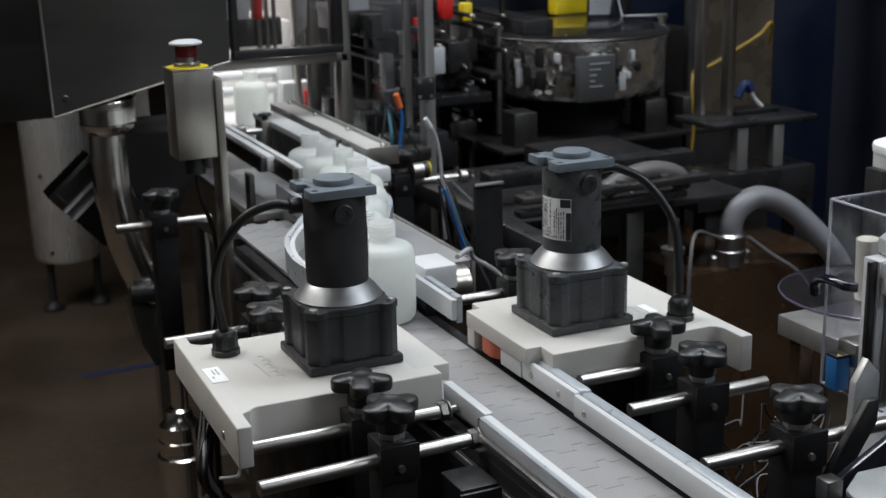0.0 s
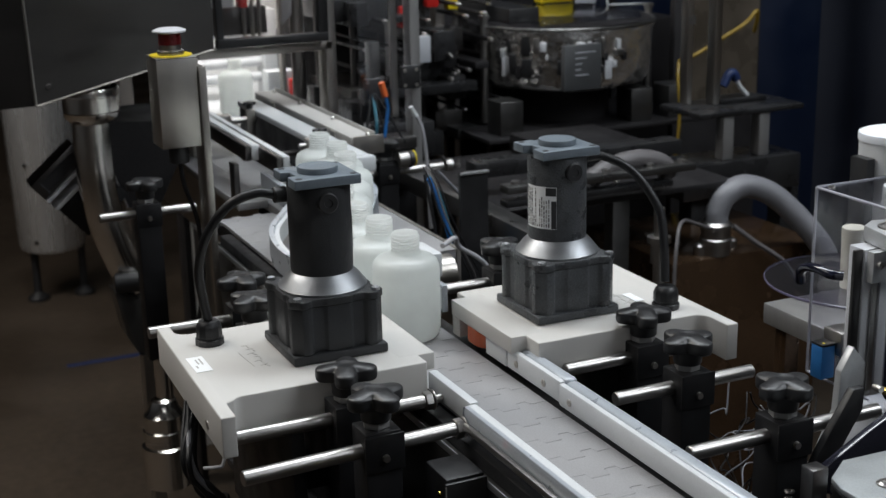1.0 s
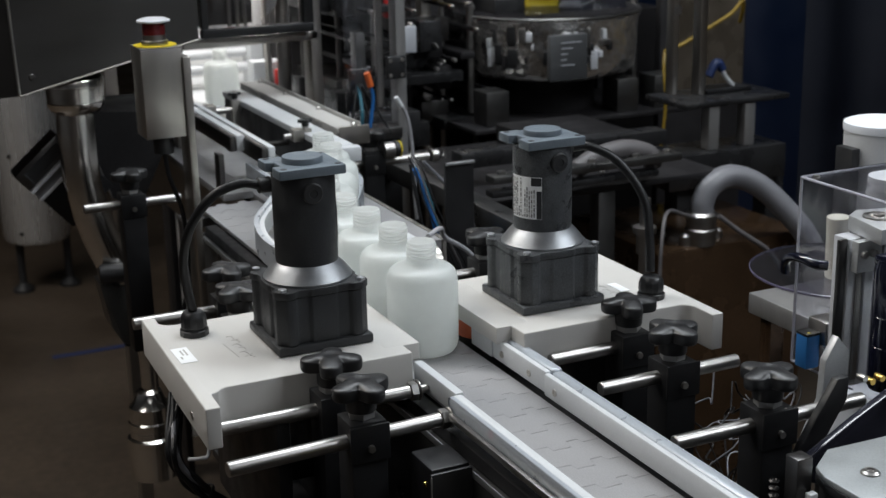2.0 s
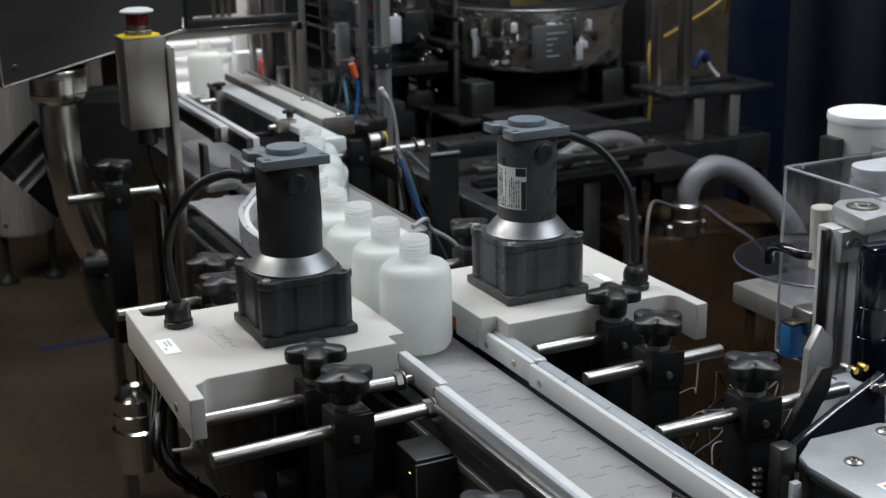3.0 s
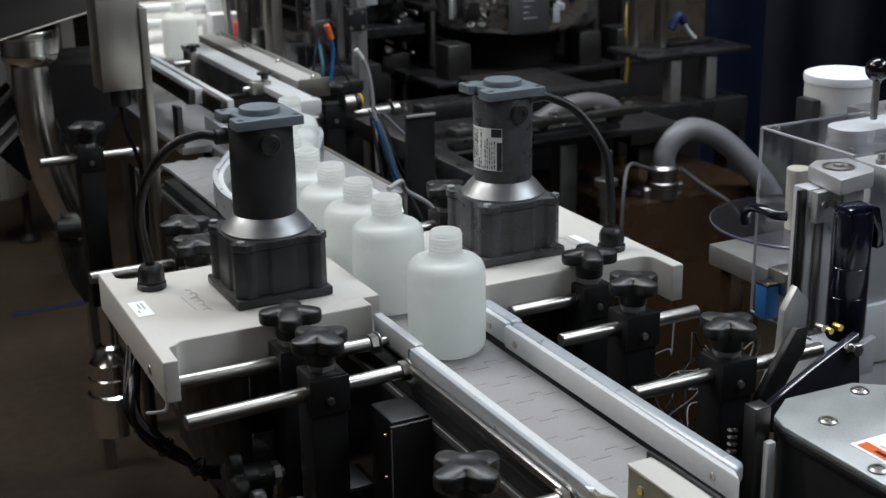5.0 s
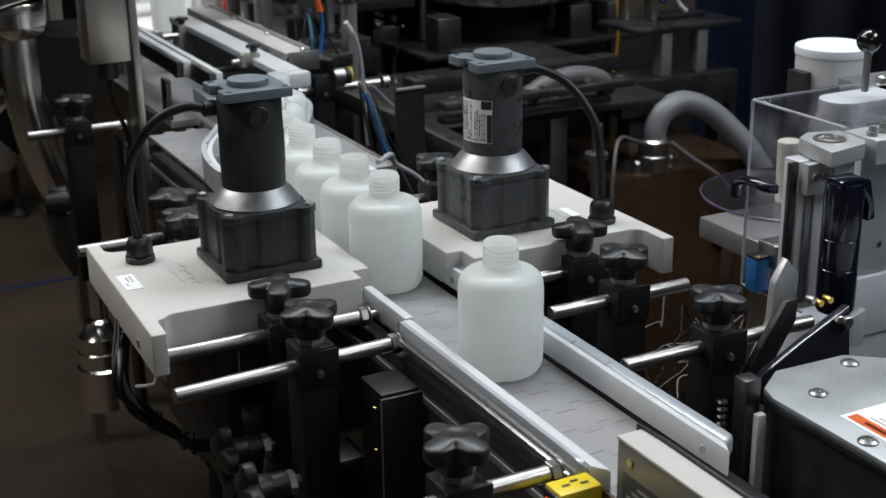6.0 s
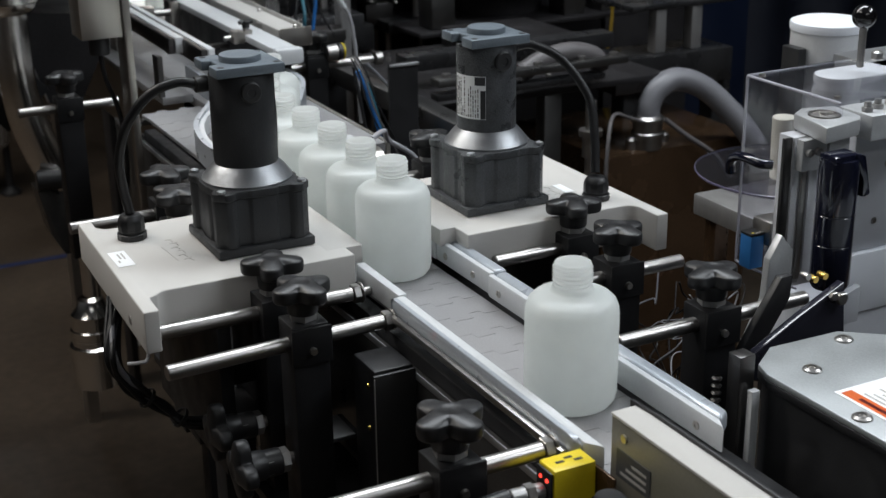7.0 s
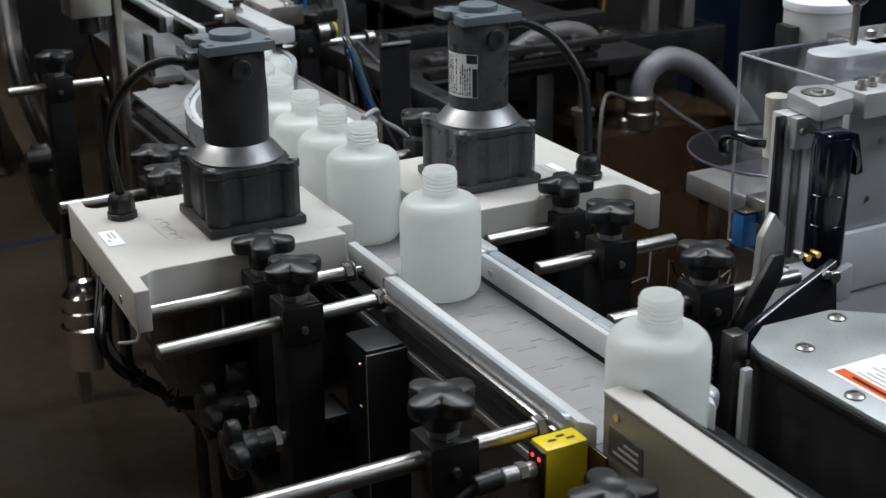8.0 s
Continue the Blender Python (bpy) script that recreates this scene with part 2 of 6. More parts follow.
def lathe(profile, n=32, at=(0, 0, 0), axis="z", bm=None, closed=False):
    """Turn a profile of (radius, height) round an axis through at."""
    bm = bm or bmesh.new()
    turn = {"z": Matrix(), "x": Matrix.Rotation(radians(90), 4, "Y"), "y": Matrix.Rotation(radians(-90), 4, "X")}[axis]
    m = Matrix.Translation(at) @ turn
    rings = []
    for r, h in profile:
        if r < 1e-6:
            rings.append([bm.verts.new(m @ Vector((0, 0, h)))])
        else:
            rings.append([bm.verts.new(m @ Vector((r * math.cos(2 * math.pi * i / n), r * math.sin(2 * math.pi * i / n), h))) for i in range(n)])
    for a, b in zip(rings, rings[1:]):
        for i in range(n):
            j = (i + 1) % n
            if len(a) == 1 and len(b) == 1:
                continue
            if len(a) == 1:
                bm.faces.new((a[0], b[i], b[j]))
            elif len(b) == 1:
                bm.faces.new((a[i], a[j], b[0]))
            else:
                bm.faces.new((a[i], a[j], b[j], b[i]))
    return bm


def rod(a, b, r, n=20, bm=None, chamfer=0.0008):
    """A round bar from a to b with chamfered ends."""
    bm = bm or bmesh.new()
    a, b = Vector(a), Vector(b)
    m = Matrix.Translation(a) @ (b - a).to_track_quat("Z", "Y").to_matrix().to_4x4()
    length = (b - a).length
    rings = []
    for rr, h in ((0, 0), (r - chamfer, 0), (r, chamfer), (r, length - chamfer), (r - chamfer, length), (0, length)):
        rings.append([bm.verts.new(m @ Vector((0, 0, h)))] if rr == 0 else [bm.verts.new(m @ Vector((rr * math.cos(2 * math.pi * i / n), rr * math.sin(2 * math.pi * i / n), h))) for i in range(n)])
    for p, q in zip(rings, rings[1:]):
        for i in range(n):
            j = (i + 1) % n
            if len(p) == 1:
                bm.faces.new((p[0], q[i], q[j]))
            elif len(q) == 1:
                bm.faces.new((p[i], p[j], q[0]))
            else:
                bm.faces.new((p[i], p[j], q[j], q[i]))
    return bm


def spline(pts, steps=8):
    """Catmull-Rom points through pts."""
    p = [Vector(v) for v in pts]
    p = [2 * p[0] - p[1]] + p + [2 * p[-1] - p[-2]]
    out = []
    for i in range(1, len(p) - 2):
        for k in range(steps):
            t = k / steps
            out.append(0.5 * ((2 * p[i]) + (p[i + 1] - p[i - 1]) * t + (2 * p[i - 1] - 5 * p[i] + 4 * p[i + 1] - p[i + 2]) * t * t + (3 * p[i] - p[i - 1] - 3 * p[i + 1] + p[i + 2]) * t ** 3))
    out.append(p[-2])
    return out


def tube(pts, r, n=12, bm=None, steps=8, smooth_path=True, ribs=0.0):
    bm = bm or bmesh.new()
    line = spline(pts, steps) if smooth_path else [Vector(v) for v in pts]
    rings, up = [], None
    for i, p in enumerate(line):
        d = (line[min(i + 1, len(line) - 1)] - line[max(i - 1, 0)]).normalized()
        if up is None:
            up = d.orthogonal().normalized()
        up = (up - d * up.dot(d)).normalized()
        side = d.cross(up)
        rr = r * (1 + ribs * (1 if i % 2 else -1))
        rings.append([bm.verts.new(p + rr * (math.cos(2 * math.pi * k / n) * up + math.sin(2 * math.pi * k / n) * side)) for k in range(n)])
    for a, b in zip(rings, rings[1:]):
        for k in range(n):
            bm.faces.new((a[k], a[(k + 1) % n], b[(k + 1) % n], b[k]))
    bm.faces.new(rings[0][::-1])
    bm.faces.new(rings[-1])
    return bm


def hexnut(a, b, r, bm=None):
    return rod(a, b, r, 6, bm, 0.0006)


def mirror_x(outline):
    return [(-x, y) for x, y in outline][::-1]


# ---------------------------------------------------------------- the hall
tagged(part("floor", box(-7, 8, -6, 10, -0.1, 0.0), FLOOR), "dark brown stained concrete floor", "floor", kind="structure")
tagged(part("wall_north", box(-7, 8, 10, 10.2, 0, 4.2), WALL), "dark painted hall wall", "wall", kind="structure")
# South and west walls and ceiling are unseen, made pale to bounce fill light.
tagged(part("wall_south", box(-7, 8, -6.2, -6, 0, 4.2), BOUNCEWALL), "unseen hall wall made pale to bounce fill light", "wall", kind="structure")
tagged(part("wall_west", box(-7.2, -7, -6, 10, 0, 4.2), BOUNCEWALL), "unseen hall wall made pale to bounce fill light", "wall", kind="structure")
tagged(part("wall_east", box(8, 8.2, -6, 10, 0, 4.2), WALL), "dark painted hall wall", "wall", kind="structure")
tagged(part("ceiling", box(-7, 8, -6, 10, 4.2, 4.3), BOUNCEWALL), "unseen hall ceiling made pale to bounce fill light", "ceiling", kind="structure")


# Unseen fixtures; all but the first one placed house added fill lamps.
def unseen_luminaire(x, y, z, sx, sy):
    t = thing("unseen_luminaire", "unseen luminaire fixture for the overhead key or an added fill lamp", "ceiling light", (x, y, z), "ceiling lights")
    part("housing", box(-sx / 2 - 0.03, sx / 2 + 0.03, -sy / 2 - 0.03, sy / 2 + 0.03, 0.03, 0.10, 0.008), WHITE, t)
    part("diffuser", box(-sx / 2, sx / 2, -sy / 2, sy / 2, 0.018, 0.028), glow, t)
    for dx in (-sx / 3, sx / 3):
        part("rod", rod((dx, 0, 0.10), (dx, 0, 4.2 - z), 0.006), STEEL, t)


unseen_luminaire(0.35, 1.75, 3.3, 2.2, 0.5)
unseen_luminaire(-1.9, 1.3, 3.2, 1.6, 0.4)
unseen_luminaire(1.6, 0.0, 2.7, 1.6, 0.4)
unseen_luminaire(-0.6, -2.6, 3.2, 2.2, 0.5)
unseen_luminaire(-1.5, 2.9, 3.2, 1.6, 0.4)

# ---------------------------------------------------------------- conveyor
conveyor = thing("conveyor", "grey steel conveyor frame carrying a tabletop chain", "conveyor", (0, 0, 0))
for s in (-1, 1):
    part("side_panel", box(min(s * 0.060, s * 0.066), max(s * 0.060, s * 0.066), -0.42, 1.84, 0.74, 0.884, 0.001), ALUDARK, conveyor)
    part("edge_rim", box(min(s * 0.0662, s * 0.0675), max(s * 0.0662, s * 0.0675), -0.42, 1.84, 0.880, 0.8865, 0.0004), ALU, conveyor)
    part("wear_strip", box(min(s * 0.0445, s * 0.0595), max(s * 0.0445, s * 0.0595), -0.30, 1.72, 0.86, 0.896, 0.001), BLACKMATT, conveyor)
    for y in (-0.25, 0.5, 1.38):
        part("leg", box(s * 0.075 - 0.02, s * 0.075 + 0.02, y - 0.02, y + 0.02, 0.03, 0.74, 0.003), BLACKMATT, conveyor)
        part("levelling_foot", lathe([(0, 0), (0.035, 0), (0.035, 0.006), (0.012, 0.014), (0.008, 0.03), (0, 0.03)], 16, (s * 0.075, y, 0)), BLACK, conveyor)
part("bed", box(-0.040, 0.040, -0.28, 1.70, 0.858, 0.880), BLACKMATT, conveyor)
for y in (-0.25, 0.5, 1.38):
    part("cross_bar", box(-0.055, 0.055, y - 0.02, y + 0.02, 0.60, 0.63, 0.003), SATIN, conveyor)
part("end_plate", box(0.004, 0.048, 1.846, 2.40, 0.893, 0.9035, 0.0008), CHAIN, conveyor, "dull grey transfer plate")

# infeed conveyor beside it
infeed = thing("infeed_conveyor", "pale infeed conveyor with high guide rails coming from the filler", "conveyor", (0, 0, 0))
part("belt_deck", box(0.0498, 0.185, 1.50, 2.6, 0.885, 0.8985, 0.001), CHAIN, infeed)
part("side_panel", box(0.186, 0.192, 1.50, 2.6, 0.76, 0.899, 0.001), SATIN, infeed)
part("side_panel", box(0.0490, 0.0496, 1.90, 2.6, 0.76, 0.890), SATIN, infeed)
for y in (1.62, 1.95):
    for x in (0.07, 0.17):
        part("leg", box(x - 0.018, x + 0.018, y - 0.018, y + 0.018, 0, 0.885, 0.002), BLACKMATT, infeed)


def guide_rail(name, x0, x1, y0, y1, z0, z1, label, mat, backing=0):
    t = thing(name, label, "guide rail", ((x0 + x1) / 2, (y0 + y1) / 2, z0))
    dx, dy = (x1 - x0) / 2, (y1 - y0) / 2
    part("strip", box(-dx, dx, -dy, dy, 0, z1 - z0, 0.0015), mat, t)
    if backing:
        b0, b1 = (dx + 0.0004, dx + 0.010) if backing > 0 else (-dx - 0.010, -dx - 0.0004)
        part("backing", box(b0, b1, -dy, dy, 0.0, z1 - z0 - 0.0005, 0.002), DARKSTEEL, t, "dark metal backing profile")
    return t


# high rails of the infeed lane
guide_rail("guide_rail", 0.040, 0.052, 1.885, 2.20, 0.955, 0.978, "white guide rail end beside the infeed lane", WHITE, -1)
guide_rail("guide_rail", 0.060, 0.070, 1.80, 2.30, 0.950, 0.975, "white guide rail along the infeed lane", WHITE, -1)
wide = guide_rail("guide_rail", 0.136, 0.171, 1.755, 2.28, 0.966, 0.976, "wide white guide rail with black side along the infeed lane", WHITE, 0)
# Black bar put in where the gap under the rail is dark.
part("support", box(-0.015, 0.015, -0.25, 0.26, -0.050, -0.0002, 0.001), BLACKMATT, wide, "black bar filling the dark gap under the strip")
part("end_block", box(-0.017, 0.023, -0.280, -0.2628, -0.012, 0.010, 0.004), WHITE, wide)
chan = thing("channel_bar", "beige folded metal channel along the infeed lane", "channel", (0.21, 2.15, 0.95))
part("web", box(-0.018, 0.016, -0.28, 0.20, 0.022, 0.026, 0.0008), BEIGE, chan)
part("rear_flange", box(0.0162, 0.0180, -0.28, 0.20, 0.010, 0.032, 0.0006), BEIGE, chan)
part("flange", box(-0.020, -0.018, -0.28, 0.20, 0.0, 0.026, 0.0006), BEIGE, chan)
part("end_tab", box(-0.018, 0.03, -0.285, -0.281, 0.0, 0.028, 0.0006), SATIN, chan)
for y in (-0.27, -0.12, 0.04, 0.18):
    part("screw", lathe([(0, 0), (0.004, 0), (0.004, 0.003), (0.002, 0.005), (0, 0.005)], 10, (0.010, y, 0.026)), STEEL, chan)
part("stand", box(-0.010, 0.010, -0.20, -0.18, -0.95, 0.022), SATIN, chan)
for y in (1.95, 2.25):
    br = thing("rail_bracket", "small steel rail bracket under the guide rails", "bracket", (0.11, y, 0.899))
    part("bar", box(-0.066, 0.075, -0.008, 0.008, 0.044, 0.050, 0.001), DARKSTEEL, br)
    part("upright", box(0.078, 0.083, -0.012, 0.012, 0.0, 0.075, 0.001), SATIN, br)


# S-shaped guides where the lane shifts onto the chain
def curved_guide(pts, label):
    t = thing("curved_guide", label, "guide rail", (0, 0, 0))
    line = [Vector((x, y, 0)) for x, y in pts]
    line = spline([(v.x, v.y, 0) for v in line], 10)
    for nm, off0, off1, za, zb, mat in (("liner", 0.0, 0.006, 0.918, 0.940, WHITE), ("band", 0.0065, 0.0125, 0.914, 0.943, CLEARRAIL)):
        bm = bmesh.new()
        rows = []
        for i, p in enumerate(line):
            d = (line[min(i + 1, len(line) - 1)] - line[max(i - 1, 0)]).normalized()
            nrm = Vector((-d.y, d.x, 0))
            rows.append([bm.verts.new((p + nrm * o) + Vector((0, 0, z))) for o, z in ((off0, za), (off1, za), (off1, zb), (off0, zb))])
        for a, b in zip(rows, rows[1:]):
            for k in range(4):
                bm.faces.new((a[k], a[(k + 1) % 4], b[(k + 1) % 4], b[k]))
        bm.faces.new(rows[0][::-1])
        bm.faces.new(rows[-1])
        part(nm, bm, mat, t)
    return t


curved_guide([(-0.040, 1.24), (-0.041, 1.32), (-0.046, 1.40), (-0.048, 1.47), (-0.030, 1.55), (0.010, 1.625), (0.050, 1.70), (0.054, 1.78), (0.056, 1.86)], "white-lined grey guide bent in an S onto the chain")
curved_guide([(0.150, 1.86), (0.150, 1.78), (0.146, 1.70), (0.110, 1.615), (0.066, 1.53), (0.044, 1.44), (0.041, 1.34), (0.040, 1.24)], "white-lined grey guide bent in an S beside the bottles")


# guide rails after the drive units
def front_rail(s, segs, label):
    t = thing("guide_rail", label, "guide rail", (0, 0, 0), "rails along the chain")
    for i, (y0, y1, xin) in enumerate(segs):
        cut = 0.012 if i else 0.0
        wd = 0.0062 if s > 0 else 0.0090
        o = [(s * xin, y1), (s * (xin + wd), y1), (s * (xin + wd), y0 + cut), (s * xin, y0)]
        if s < 0:
            o = o[::-1]
        part("white_strip", prism(o, 0.9045, 0.9255, 0.0022), WHITE, t)
        o2 = [(s * (xin + wd + 0.0003), y1 - 0.001), (s * (xin + 0.019), y1 - 0.001), (s * (xin + 0.019), y0 + cut * 1.6), (s * (xin + wd + 0.0003), y0 + cut)]
        if s < 0:
            o2 = [(s * (xin + wd + 0.0003), y0 + cut), (s * (xin + 0.0132), y0 + cut * 1.6), (s * (xin + 0.0132), y1 - 0.001), (s * (xin + wd + 0.0003), y1 - 0.001)]
            if i == 0:
                continue
            part("lower_bar", box(s * (xin + 0.0192), s * (xin + 0.0135), y0 + 0.025, y1 - 0.002, 0.9085, 0.9150, 0.002), STEEL, t)
        part("profile", prism(o2, 0.9100, 0.9262, 0.004, segs=3), CLEARRAIL, t, "grey metal rail profile")
        for yy in (y1 - 0.02, y0 + 0.03):
            part("screw", lathe([(0, 0.0), (0.0035, 0.0), (0.0033, 0.0008), (0.0014, 0.0009), (0.0012, 0.0002), (0, 0.0002)], 14, (s * (xin + 0.0002), yy, 0.914), "x") if s < 0 else
                 lathe([(0, -0.0002), (0.0012, -0.0002), (0.0014, -0.0009), (0.0033, -0.0008), (0.0035, 0), (0, 0)], 14, (xin - 0.0002, yy, 0.914), "x"), SATIN, t)
    return t


rail_b = front_rail(1, [(0.985, 1.088, 0.0435), (0.655, 0.983, 0.0405)], "white plastic guide rail beside the chain, chamfered end")
part("white_strip", box(0.0430, 0.0545, 1.0885, 1.132, 0.9045, 0.9230, 0.001), WHITE, rail_b)
front_rail(-1, [(0.978, 1.066, 0.0400), (0.672, 0.976, 0.0440)], "white plastic guide rail beside the chain")


# ---------------------------------------------------------------- clamps: post, rod, knob
def knob_mesh(r=0.0275):
    bm = bmesh.new()
    n = 96
    prof = [(0.0, 0.0), (0.45, 0.0), (0.82, 0.0012), (0.95, 0.0018), (0.985, 0.0030), (1.0, 0.0060), (1.0, 0.0098), (0.985, 0.0116), (0.955, 0.0126), (0.90, 0.0132), (0.62, 0.0148), (0.38, 0.0158), (0.24, 0.0160), (0.20, 0.0154), (0.0, 0.0154)]
    rings = []
    for f, h in prof:
        if f == 0:
            rings.append([bm.verts.new((0, 0, h))])
            continue
        ring = []
        for i in range(n):
            a = 2 * math.pi * i / n
            lobe = 0.785 + 0.225 * math.cos(4 * a) - 0.034 * math.cos(8 * a)
            k = f * (lobe if f > 0.8 else 1 - (1 - lobe) * (f / 0.8) ** 2)
            dip = -0.0008 * (1 - math.cos(4 * a)) * 0.5 * (1 if h > 0.0125 and f > 0.5 else 0)
            ring.append(bm.verts.new((r * k * math.cos(a), r * k * math.sin(a), h + dip)))
        rings.append(ring)
    for p, q in zip(rings, rings[1:]):
        for i in range(n):
            j = (i + 1) % n
            if len(p) == 1:
                bm.faces.new((p[0], q[i], q[j]))
            elif len(q) == 1:
                bm.faces.new((p[i], p[j], q[0]))
            else:
                bm.faces.new((p[i], p[j], q[j], q[i]))
    return bm


KNOB = finish(knob_mesh(), "knob_head", BLACK, 50)
STEM = finish(lathe([(0, -0.0115), (0.0122, -0.0115), (0.0128, -0.0105), (0.0134, 0.001), (0, 0.001)], 24), "knob_stem", BLACK)
NUT = finish(hexnut((0, 0, -0.0175), (0, 0, -0.0117), 0.0118), "knob_nut", GALV)


def knob_parts(parent, at, turn):
    k = new("knob", KNOB)
    k.parent = parent
    k.matrix_basis = Matrix.Translation(at) @ turn
    for nm, me in (("stem", STEM), ("nut", NUT)):
        o = new(nm, me)
        o.parent = k
    return k


def clamp(x, y, ztop, rod_a, rod_b, zrod=0.912, turn=20, w=0.016, zlow=0.70, nut_at=None, label="black clamp post with a four-lobed knob holding a steel rod", skew=0.0):
    """A clamp post at x, y; its rod runs along x from rod_a to rod_b."""
    t = thing("rod_clamp", label, "clamp", (x, y, 0), "rod clamps", 0)
    part("post", box(-w, w, -w, w, zlow, ztop, 0.0016), BLACKMATT, t)
    knob_parts(t, (0, 0, ztop + 0.0175), Matrix.Rotation(radians(turn), 4, "Z"))
    part("clamp_jaw", box(-w - 0.0015, w + 0.0015, -w - 0.003, -w - 0.0001, zrod - 0.016, zrod + 0.016, 0.001), BLACKMATT, t)
    part("set_screw", lathe([(0, -0.003), (0.003, -0.003), (0.0035, 0), (0, 0)], 10, (0, -w - 0.003, zrod - 0.004), "y"), SATIN, t)
    part("rod", rod((rod_a - x, skew, zrod), (rod_b - x, 0, zrod), 0.0063, 24), STEEL, t, "polished stainless rod")
    if nut_at is not None:
        s = 1 if nut_at > x else -1
        part("rod_nut", hexnut((nut_at - x, 0, zrod), (nut_at - x + s * 0.007, 0, zrod), 0.0088), STEEL, t)
        part("washer", rod((nut_at - x + s * 0.0075, 0, zrod), (nut_at - x + s * 0.0095, 0, zrod), 0.0095), STEEL, t)
        part("stud", rod((nut_at - x + s * 0.009, 0, zrod), (nut_at - x + s * 0.018, 0, zrod), 0.004), STEEL, t)
    return t


clamp(-0.139, 0.969, 0.9265, -0.2576, -0.068, 0.909, 16, nut_at=-0.068, skew=-0.0105)
clamp(-0.140, 1.033, 0.9265, -0.243, -0.068, 0.911, -22, nut_at=-0.068)
clamp(-0.140, 0.711, 0.9265, -0.34, -0.070, 0.911, 17, nut_at=-0.070)
clamp(-0.112, 0.558, 0.9265, -0.30, -0.0475, 0.911, -14)
clamp(0.166, 1.040, 0.9265, 0.080, 0.232, 0.911, -20)
clamp(0.160, 0.958, 0.9265, 0.084, 0.232, 0.911, 10)
clamp(0.168, 0.833, 0.9265, 0.076, 0.270, 0.911, 14)
clamp(-0.143, 1.332, 0.9265, -0.245, -0.070, 0.911, 5)
clamp(-0.152, 1.262, 0.9265, -0.185, -0.090, 0.911, 35)
clamp(0.155, 1.319, 0.9265, 0.070, 0.20, 0.911, 22)
clamp(-0.131, 1.832, 0.9265, -0.196, -0.062, 0.911, 12)
far_clamp = clamp(0.267, 1.93, 0.9230, 0.205, 0.366, 0.903, 28)
part("rod_collar", rod((0.102, 0, 0.903), (0.114, 0, 0.903), 0.0105), STEEL, far_clamp)
# sideways knobs low on the posts
for x, y, z in ((-0.1565, 1.028, 0.811), (-0.1560, 0.968, 0.804)):
    t = thing("side_clamp_knob", "black lobed knob screwed sideways into a clamp post", "knob", (x, y, z), "side knobs")
    knob_parts(t, (-0.036, 0, 0), Matrix.Rotation(radians(-90), 4, "Y"))
    part("bolt", rod((-0.020, 0, 0), (0.004, 0, 0), 0.005), STEEL, t)
    part("sleeve", rod((-0.036, 0, 0), (-0.0105, 0, 0), 0.0118), BLACK, t)
    part("lock_nut", hexnut((-0.0104, 0, 0), (-0.0035, 0, 0), 0.0108), GALV, t)


